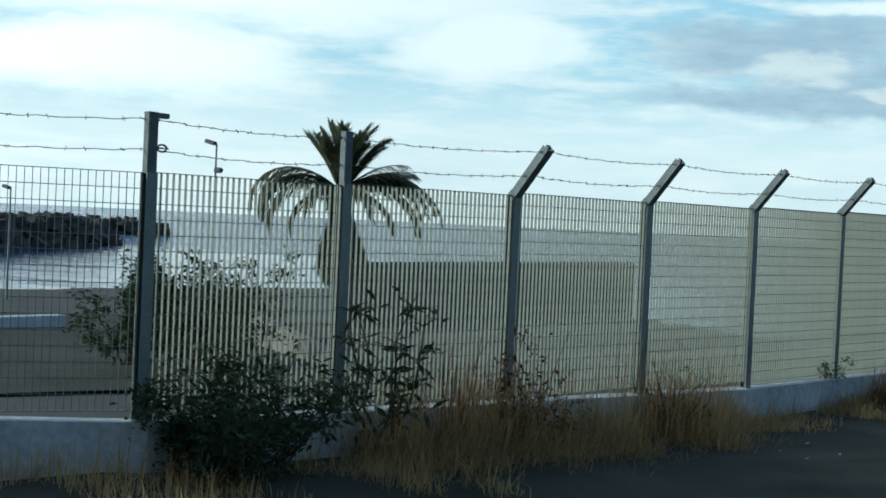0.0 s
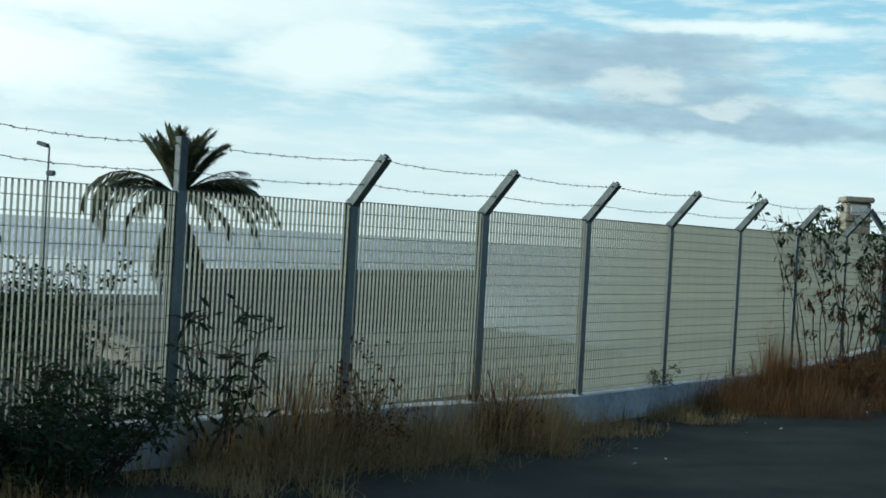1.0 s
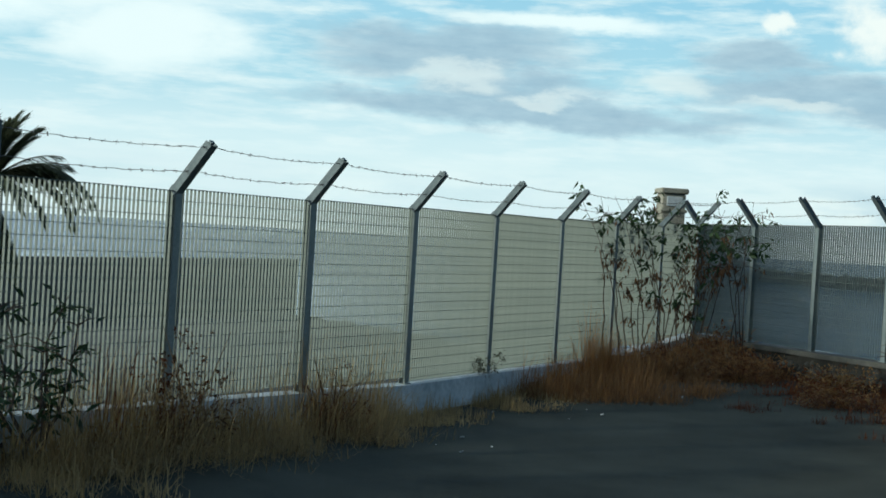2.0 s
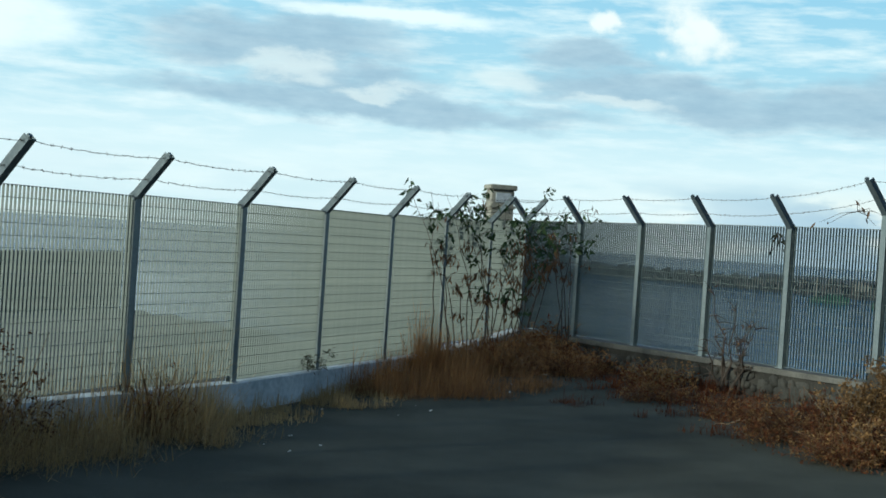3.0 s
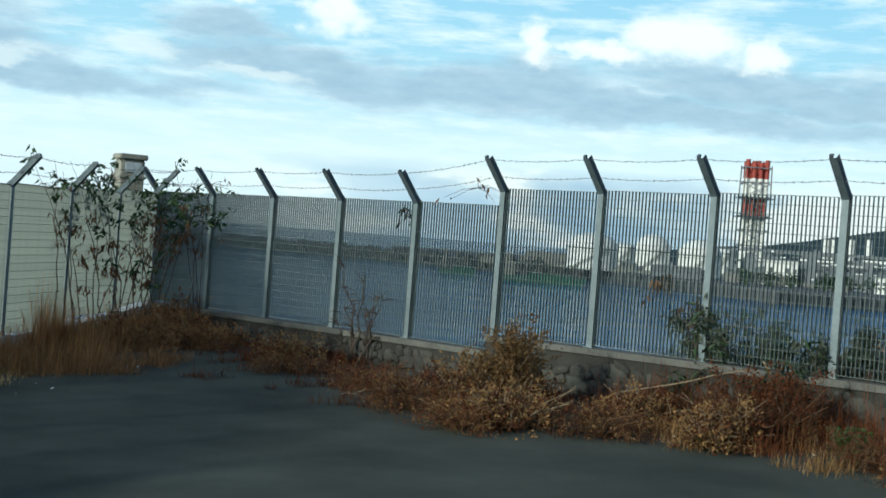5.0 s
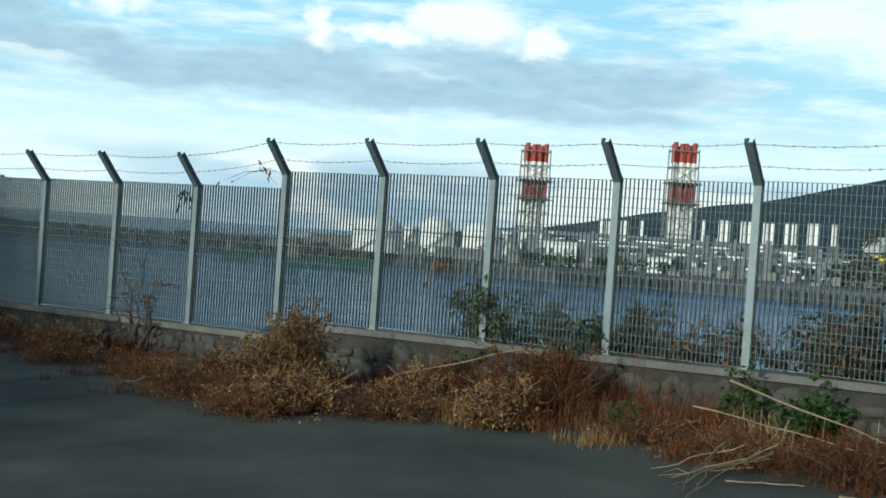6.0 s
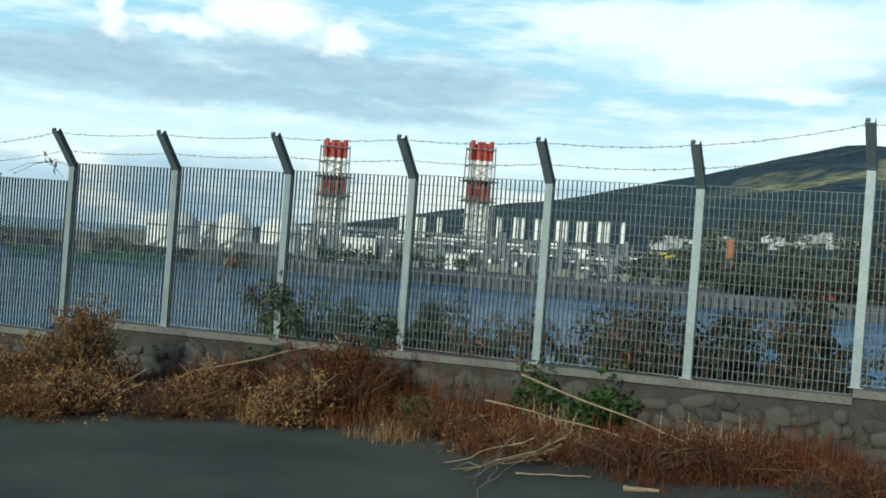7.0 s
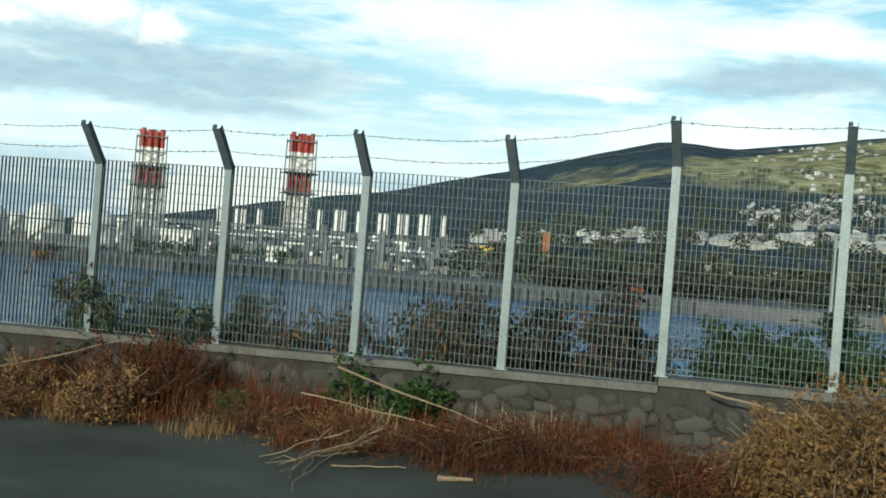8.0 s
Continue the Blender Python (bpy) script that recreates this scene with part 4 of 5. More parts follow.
def plant_clutter():
    rnd = random.Random(12)
    geo = Geo()
    for k in range(110):
        az = rnd.uniform(20, 56)
        p = polar(az, rnd.uniform(302, 400))
        h = rnd.uniform(0.6, 3.2)
        geo.box(p.x, p.y, LAND_Z + h / 2, rnd.uniform(0.6, 3.5), rnd.uniform(0.6, 2), h * 0.7, Matrix.Rotation(radians(-az), 3, "Z"))
    return geo


solid("quay_clutter", plant_clutter(), CONCRETE, "pale sheds, vans and stacks along the quay", "clutter", kind="stuff")


def town(name, count, az0, az1, r0, r1, seed, label, size=(7, 16), tall=(3, 6)):
    rnd = random.Random(seed)
    geo = Geo()
    for k in range(count):
        az = rnd.uniform(az0, az1)
        r = rnd.uniform(r0, r1)
        p = polar(az, r)
        z = hill_z(az, r)
        h = rnd.uniform(*tall)
        w, d = rnd.uniform(*size), rnd.uniform(*size)
        rot = Matrix.Rotation(rnd.uniform(0, 3), 3, "Z")
        geo.box(p.x, p.y, z + h / 2 - 1, w, d, h + 2, rot)
        q = [rot @ Vector(c) + Vector((p.x, p.y, z + h)) for c in ((-w / 1.8, -d / 1.8, 0), (w / 1.8, -d / 1.8, 0), (w / 1.8, d / 1.8, 0), (-w / 1.8, d / 1.8, 0), (-w / 3, 0, 1.8), (w / 3, 0, 1.8))]
        geo.add(q, [(0, 1, 5, 4), (1, 2, 5), (2, 3, 4, 5), (3, 0, 4), (3, 2, 1, 0)])
    return solid(name, geo, HOUSE, label, "houses", kind="stuff")


town("town_houses", 75, 46, 66, 840, 950, 21, "white low buildings along the foot of the hill", (5, 14), (2, 4.5))
town("hillside_houses", 190, 57.8, 66, 1000, 1400, 22, "white houses scattered over the hillside", (3, 6.5), (1.3, 2.6))
town("hillside_houses", 50, 60, 66, 1380, 1600, 24, "white houses at the end of the hillside town", (3, 7), (1.2, 2.4))
town("hilltop_houses", 45, 58, 66, 2080, 2330, 23, "white houses near the hilltop", (4, 8), (1.5, 3))


def far_trees(count, az0, az1, r0, r1, seed, size):
    rnd = random.Random(seed)
    geo = Geo()
    for k in range(count):
        az, r = rnd.uniform(az0, az1), rnd.uniform(r0, r1)
        p = polar(az, r, max(hill_z(az, r), LAND_Z))
        s = rnd.uniform(*size)
        geo.tube([p, p + Vector((0, 0, s * 0.6))], [0.35, 0.15], 5)
        for j in range(46):
            a, b = rnd.uniform(0, 6.28), rnd.uniform(-0.5, 1.4)
            q = p + Vector((math.cos(a) * math.cos(b) * s * 0.75, math.sin(a) * math.cos(b) * s * 0.75, s * 0.6 + math.sin(b) * s * 0.5)) * rnd.uniform(0.6, 1.0)
            q.z = max(q.z, p.z + 0.5)
            w = Vector((rnd.uniform(-1, 1), rnd.uniform(-1, 1), rnd.uniform(-0.4, 0.6)))
            geo.leaf(q, w, s * 0.34, s * 0.24, (rnd.uniform(-1, 1), rnd.uniform(-1, 1), 1))
    return geo


solid("harbour_trees", far_trees(260, 45, 67, 300, 620, 31, (4, 9)), DULL_LEAF, "dark green trees behind the harbour basin", "trees", kind="stuff")
solid("quayside_trees", far_trees(190, 49, 67, 290, 345, 35, (2.5, 5.5)), DULL_LEAF, "dusty green scrub along the harbour edge", "trees", kind="stuff")
solid("hillside_trees", far_trees(190, 55.5, 66.5, 1000, 1700, 34, (4, 7)), DULL_LEAF, "dark trees between the hillside houses", "trees", kind="stuff")
solid("foothill_trees", far_trees(150, 46, 68, 640, 1100, 32, (6, 11)), DULL_LEAF, "dark trees between the houses", "trees", kind="stuff")
solid("plant_trees", far_trees(26, 31, 38, 305, 330, 33, (2, 3.5)), LEAF, "green trees along the quay", "trees", kind="stuff")


def lamp_mast(p, z0, h, label, heads=2, r=0.09):
    ob = thing("lamp_mast", Matrix.Translation((p.x, p.y, z0)), label, "street lamp", "lamp masts")
    part("pole", Geo().tube([(0, 0, 0), (0, 0, h)], [r, r * 0.6], 8), GALV, ob)
    for k in range(heads):
        part("lamp_head", Geo().box((k - 0.7) * r * 6, 0, h + r, r * 7, r * 4, r * 2.4, Matrix.Rotation(0.25, 3, "Y")), ARM, ob, bevel=r * 0.4)
    return ob


mast = lamp_mast(polar(-30.65, 60), -2.6, 60 * math.tan(radians(3.0)) + 5.0, "tall grey lamp mast with a floodlight and cameras", 1, 0.075)
part("side_camera", Geo().box(0.15, 0, 60 * math.tan(radians(3.0)) + 3.8, 0.4, 0.25, 0.25), ARM, mast, bevel=0.05)
lamp_mast(polar(-39.15, 75), -3, 6.2, "thin grey lamp mast near the shore", 1, 0.07)
lamp_mast(polar(61.8, 250), -4.5, 250 * math.tan(radians(2.3)) + 6.8, "tall pale lamp mast behind the basin", 3, 0.4)
lamp_mast(polar(48.9, 330), LAND_Z, 14, "thin lamp mast on the quay", 2, 0.22)


def ship(p, az, length, label):
    m = Matrix.Translation((p.x, p.y, SEA_Z)) @ Matrix.Rotation(radians(-az), 4, "Z")
    ob = thing("barge", m, label, "boat")
    geo = Geo()
    a, b = length / 2, 4.0
    geo.add([(-a, -b, -1), (a * 0.9, -b, -1), (a * 0.9, b, -1), (-a, b, -1), (-a, -b, 1.3), (a, -b, 1.7), (a, b, 1.7), (-a, b, 1.3)],
            [(0, 1, 5, 4), (1, 2, 6, 5), (2, 3, 7, 6), (3, 0, 4, 7), (4, 5, 6, 7)])
    part("hull", geo, GREEN_PAINT, ob)
    part("cabin", Geo().box(-a * 0.7, 0, 3.0, length * 0.14, 5, 3.4).box(-a * 0.7, 0, 5.4, length * 0.07, 3, 1.4), CONCRETE, ob, bevel=0.15)
    part("mast", Geo().tube([(-a * 0.6, 0, 2), (-a * 0.6, 0, 11)], 0.14, 6), DARK_STEEL, ob)
    part("hatch", Geo().box(length * 0.12, 0, 1.8, length * 0.5, 5, 0.7), GREEN_PAINT, ob, bevel=0.1)
    return ob


ship(polar(22.7, 300), 22.7, 21, "green barge moored in the harbour basin")
ship(polar(19.0, 320), 19, 9, "small work boat near the mole")


# ---------------- behind the left fence ----------------
def palm(p, z0, h, label):
    """A feather palm: ringed trunk, drooping fronds of narrow leaflets."""
    rnd = random.Random(5)
    ob = thing("palm_tree", Matrix.Translation((p.x, p.y, z0)), label, "palm tree")
    pts = [(0.1 * math.sin(k * 0.5), 0.02 * k, h * k / 12) for k in range(13)]
    part("trunk", Geo().tube(pts, [0.105 - 0.002 * k + (0.008 if k % 2 else 0) + (0.05 if k > 9 else 0) for k in range(13)], 10), BARK, ob)
    part("crownshaft", Geo().tube([(0, 0.2, h - 0.7), (0, 0.22, h + 0.25)], [0.12, 0.08], 10), PALM, ob)
    # the wind combs the fronds: short upright ones, long arching ones to both sides, and a hanging skirt of old ones
    wind = radians(25.6)
    sets = ((18, 1.25, 0.3, 1.4, 0.55, 0.05, None), (6, 0.6, 0.2, 1.5, 0.5, 0.10, wind), (7, 0.5, 0.2, 2.35, 0.55, 0.235, wind),
            (6, 0.5, 0.2, 2.55, 0.55, 0.23, wind + math.pi), (7, 0.1, 0.3, 1.5, 0.5, 0.20, None), (24, -1.25, 0.2, 1.75, 0.42, 0.03, None))
    for count, rise0, loose, long0, leaf_len, droop, toward in sets:
        for k in range(count):
            a = k * 2.4 + rnd.uniform(-0.3, 0.3) if toward is None else toward + rnd.uniform(-0.75, 0.75)
            rise = rise0 + rnd.uniform(-loose, loose)
            length = long0 * rnd.uniform(0.82, 1.08)
            geo = Geo()
            spine = []
            pos = Vector((0.04 * math.cos(a), 0.22 + 0.04 * math.sin(a), h + (0.1 if rise0 > 0 else -0.1)))
            ang = rise
            for s in range(11):
                spine.append(pos.copy())
                way = Vector((math.cos(a) * math.cos(ang), math.sin(a) * math.cos(ang), math.sin(ang)))
                way += Vector((math.cos(wind), math.sin(wind), 0)) * 0.02 * s
                pos = pos + way.normalized() * length / 10
                ang = max(ang - droop * (0.5 + s * 0.11), -1.5)
            geo.tube(spine, [0.024 * (1 - s / 12) for s in range(11)], 4, cap=False)
            for s in range(1, 11):
                for sub in range(6):
                    q = spine[s - 1].lerp(spine[s], sub / 6)
                    fw = (spine[s] - spine[s - 1]).normalized()
                    sd = fw.cross(Vector((0, 0, 1)))
                    sd = sd.normalized() if sd.length > 0.01 else Vector((1, 0, 0))
                    u = (s - 1 + sub / 6) / 10
                    ln = leaf_len * (0.35 + 0.65 * math.sin(min(1, u * 0.85 + 0.15) * math.pi))
                    for sg in (-1, 1):
                        w = fw * 0.8 + sd * sg * rnd.uniform(0.25, 0.6) + Vector((0.12, 0.06, rnd.uniform(-0.75, -0.2) if droop > 0.08 else rnd.uniform(-0.25, 0.1)))
                        geo.blade(q, q + w.normalized() * ln * rnd.uniform(0.8, 1.15), 0.042, 0.08)
            part("frond", geo, PALM, ob, "" if rise0 > -1 else "old hanging frond")
    return ob


PALM_AT = polar(-25.35, 26.0)
palm(PALM_AT, shore_z(PALM_AT.x, PALM_AT.y) - 0.1, EYE_GROUND + 26 * math.tan(radians(1.0)) - shore_z(PALM_AT.x, PALM_AT.y), "green feather palm with windblown drooping fronds")


def shrub(p, z0, radius, height, leaves, material, label, category="shrub", seed=1, leaf=(0.07, 0.13), wide=0.35, stems=9, name="shrub", bare=0.0, second=None, hang=0.0):
    """Branching stems with loose clumps of leaves."""
    rnd = random.Random(seed)
    ob = thing(name, Matrix.Translation((p.x, p.y, z0)), label, category)
    wood, green, other = Geo(), Geo(), Geo()
    tips = []
    for k in range(stems):
        a = rnd.uniform(0, 6.28)
        r = radius * math.sqrt(rnd.uniform(0.05, 1.0))
        top = Vector((math.cos(a) * r, math.sin(a) * r, height * rnd.uniform(0.55, 1.0) * (1 - 0.35 * (r / radius) ** 2)))
        base = Vector((math.cos(a) * r * 0.25, math.sin(a) * r * 0.25, -0.05))
        pts = []
        for s in range(6):
            u = s / 5
            q = base.lerp(top, u) + Vector((rnd.uniform(-1, 1), rnd.uniform(-1, 1), 0)) * 0.05 * height
            pts.append(q)
        wood.tube(pts, [0.014 * height * (1 - 0.8 * s / 5) for s in range(6)], 5)
        for s in range(2, 6):
            for b in range(3):
                w = Vector((rnd.uniform(-1, 1), rnd.uniform(-1, 1), rnd.uniform(-0.3, 0.8))).normalized() * radius * rnd.uniform(0.2, 0.45)
                q = pts[s] + w
                q.z = max(q.z, 0.02)
                wood.tube([pts[s], pts[s].lerp(q, 0.5) + Vector((0, 0, 0.02)), q], [0.005 * height, 0.0035 * height, 0.0015 * height], 4, cap=False)
                tips.append((pts[s], q))
    for k in range(leaves):
        a, b = rnd.choice(tips)
        if rnd.random() < bare:
            continue
        q = a.lerp(b, rnd.uniform(0.25, 1.1)) + Vector((rnd.gauss(0, 1), rnd.gauss(0, 1), rnd.gauss(0, 1))) * radius * 0.06
        q.z = max(q.z, 0.03)
        ln = rnd.uniform(*leaf)
        way = Vector((rnd.uniform(-1, 1), rnd.uniform(-1, 1), rnd.uniform(-0.9, 0.5) - hang))
        geo = other if second and rnd.random() < 0.35 else green
        geo.leaf(q, way, ln, ln * wide, (rnd.uniform(-1, 1), rnd.uniform(-1, 1), rnd.uniform(0.2, 1)))
    tagged(part("branchwork", wood, BARK, ob), kind="stuff")
    tagged(part("foliage", green, material, ob), kind="stuff")
    if other.v:
        tagged(part("withered_foliage", other, second, ob), kind="stuff")
    return ob


def plan(run, i, inward):
    """A place beside the fence: the post number (or between), and metres inwards from it."""
    if run == "l":
        lo = math.floor(i)
        return post_l(lo).lerp(post_l(lo + 1), i - lo) + IN_L * inward
    return post_r(i) + IN_R * inward


def put(p):
    return ground_under(p.x, p.y)


q = polar(-31.5, 24)
shrub(q, put(q), 1.5, EYE_GROUND - 24 * math.tan(radians(2.0)) - put(q), 3600, LEAF, "dusty green shrub behind the fence", seed=3, leaf=(0.10, 0.2), stems=14)
q = polar(-34.0, 25)
shrub(q, put(q), 1.0, 2.2, 1800, LEAF, "dusty green shrub behind the fence", seed=4, leaf=(0.10, 0.2), stems=10)
q = polar(-29.0, 22)
shrub(q, put(q), 0.9, 2.4, 1100, LEAF, "sparse dusty shrub behind the fence", seed=6, leaf=(0.08, 0.16), stems=9)


def low_wall(a, b, h, thick, label, material=CONCRETE):
    geo = Geo()
    way = (b - a)
    geo.box(0, 0, h / 2 - 0.4, way.length, thick, h + 0.8)
    z = min(shore_z(a.x, a.y), shore_z(b.x, b.y))
    mid = (a + b) / 2
    return solid("low_wall", geo, material, label, "wall", bevel=0.03, m=Matrix.Translation((mid.x, mid.y, z)) @ Matrix.Rotation(math.atan2(way.y, way.x), 4, "Z"))


low_wall(polar(-44, 40), polar(-36.9, 43), 0.45, 0.6, "low white concrete kerb wall near the shore", PLASTER)
low_wall(polar(-29.2, 34), polar(-24.0, 21.5), 0.9, 0.3, "pale sandy-coloured ramp wall behind the fence")
low_wall(polar(-25.0, 42), polar(-12, 60), 2.75, 0.4, "grey concrete parapet above the beach", COPING)


def dirt_road():
    geo = Geo()
    for r in (19, 26, 34, 44, 56):
        for az in steps(-48, -22, 13):
            p = polar(az, r)
            geo.v.append((p.x, p.y, shore_z(p.x, p.y) + 0.06))
    geo.f = [(j * 14 + i + 1, j * 14 + i, (j + 1) * 14 + i, (j + 1) * 14 + i + 1) for j in range(4) for i in range(13)]
    return geo


solid("shore_road", dirt_road(), ASPHALT, "grey asphalt shore road behind the fence", "road", kind="structure")

# the masonry pillar that stands outside the corner
q = polar(4.38, 29.2)
pillar = thing("masonry_pillar", Matrix.Translation((q.x, q.y, put(q))) @ Matrix.Rotation(radians(12), 4, "Z"), "weathered cream masonry pillar with a capped head", "pillar")
zt = EYE_GROUND + 29.2 * math.tan(radians(2.6)) - put(q)
part("shaft", Geo().box(0, 0, zt / 2 - 0.06, 0.52, 0.52, zt - 0.12), CREAM_STONE, pillar, bevel=0.02)
part("cap", Geo().box(0, 0, zt - 0.06, 0.62, 0.62, 0.12), CREAM_STONE, pillar, "flat overhanging cap", bevel=0.02)
part("band", Geo().box(0, 0, zt - 0.5, 0.60, 0.60, 0.07), CREAM_STONE, pillar, bevel=0.015)
part("panel", Geo().box(0, -0.27, zt - 0.29, 0.36, 0.03, 0.22), PLASTER, pillar, "pale carved plate", bevel=0.01)


# ---------------- weeds along the walls ----------------
def grass(name, run, i0, i1, in0, in1, count, h0, h1, material, label, seed, width=0.012, lean=0.5, clump=0.22):
    """Blades in uneven tufts along a stretch of wall: dense at the wall, ragged at the outer edge, many bent over."""
    rnd = random.Random(seed)
    geo = Geo()
    tufts = max(8, count // 30)
    spots = []
    while len(spots) < tufts:
        i = rnd.uniform(i0, i1)
        u = rnd.random() ** 1.5
        d = in0 + (in1 - in0) * u
        p = plan(run, i, d)
        if noise.noise((p.x * 0.9, p.y * 0.9, seed)) < -0.15 + 0.5 * (u - 0.5):
            continue
        spots.append((p, rnd.uniform(0.35, 1.0) * (1 + 0.5 * noise.noise((p.x * 0.6, p.y * 0.6, 9))), rnd.uniform(0, 6.28), 1.0 - 0.5 * u, rnd.uniform(0.5, 1.5)))
    for k in range(count):
        p, s, drift, low, wide = spots[k % tufts]
        a = rnd.uniform(0, 6.28)
        r = clump * wide * rnd.random() ** 0.7
        x, y = p.x + math.cos(a) * r, p.y + math.sin(a) * r
        length = (h0 + (h1 - h0) * rnd.random() ** 1.4) * s * low
        tilt = min(1.45, abs(rnd.gauss(0.0, 0.45 + 0.4 * lean)))
        d = drift + rnd.gauss(0, 1.1) if rnd.random() < 0.6 else a
        z = ground_z(x, y) - 0.01
        l = math.sin(tilt) * length
        h = max(0.03, math.cos(tilt) * length)
        geo.blade((x, y, z), (x + math.cos(d) * l, y + math.sin(d) * l, z + h), width * rnd.uniform(0.5, 1.3), 0.55)
    return solid(name, geo, material, label, "grass", kind="stuff")


# along the white wall
grass("dry_grass", "l", 2.0, 4.6, 0.2, 1.2, 8000, 0.4, 1.45, STRAW, "tall dry straw grass along the white wall", 41, 0.008, 1.9, 0.42)
grass("dry_grass", "l", 4.0, 7.0, 0.25, 1.4, 5000, 0.12, 0.4, STRAW, "short dry grass at the foot of the wall", 42, 0.009, 1.0)
grass("dry_grass", "l", -0.4, 2.5, 0.5, 1.9, 3000, 0.2, 0.6, STRAW, "dry straw grass below the bush", 43, 0.010, 0.9)
grass("dry_grass", "l", 6.3, 9.95, 0.2, 2.7, 22000, 0.3, 1.15, ORANGE_GRASS, "thick orange-brown dry grass near the corner", 44, 0.008, 1.8, 0.36)
grass("dry_grass", "l", 7.25, 7.75, 0.25, 0.7, 1500, 0.9, 1.9, ORANGE_GRASS, "tall tuft of tan dry grass", 45, 0.008, 0.5, 0.2)
grass("weed_stalks", "l", 2.4, 4.2, 0.3, 0.9, 300, 0.8, 1.5, RUSSET, "russet dry weed stalks over the straw", 46, 0.010, 0.6, 0.4)
# along the rubble wall
grass("dry_grass", "r", 0.73, 3.67, 0.3, 2.6, 3600, 0.12, 0.45, RUSSET, "russet dry weeds below the rubble wall", 51, 0.010, 1.0)
grass("dry_grass", "r", 3.34, 7.31, 0.4, 4.2, 7000, 0.12, 0.5, RUSSET, "russet matted weeds below the rubble wall", 52, 0.010, 1.1)
grass("dry_grass", "r", 6.63, 9.03, 0.25, 2.2, 7500, 0.3, 1.05, RUSSET, "tall russet dry weeds against the rubble wall", 53, 0.009, 1.1, 0.3)
grass("dry_grass", "r", 7.14, 8.76, 1.4, 2.8, 2000, 0.15, 0.6, TAN, "tan straw in front of the russet weeds", 54, 0.010, 1.0)
grass("dry_grass", "r", 8.79, 11.08, 0.6, 3.3, 9000, 0.15, 0.6, RUSSET, "dark russet weeds spread onto the asphalt", 55, 0.009, 1.4, 0.32)
grass("dry_grass", "r", 11.02, 13.33, 1.4, 3.2, 3600, 0.15, 0.45, RUSSET, "russet weeds below the rubble wall", 56, 0.009, 1.5, 0.32)
grass("dry_grass", "r", 8.77, 10.67, 0.6, 2.0, 700, 0.3, 0.8, STRAW, "pale straw stalks among the russet weeds", 58, 0.011, 1.1, 0.4)
grass("green_weeds", "r", 8.39, 9.15, 0.8, 1.7, 600, 0.12, 0.35, FRESH_LEAF, "fresh green weeds among the russet ones", 57, 0.016, 0.8)


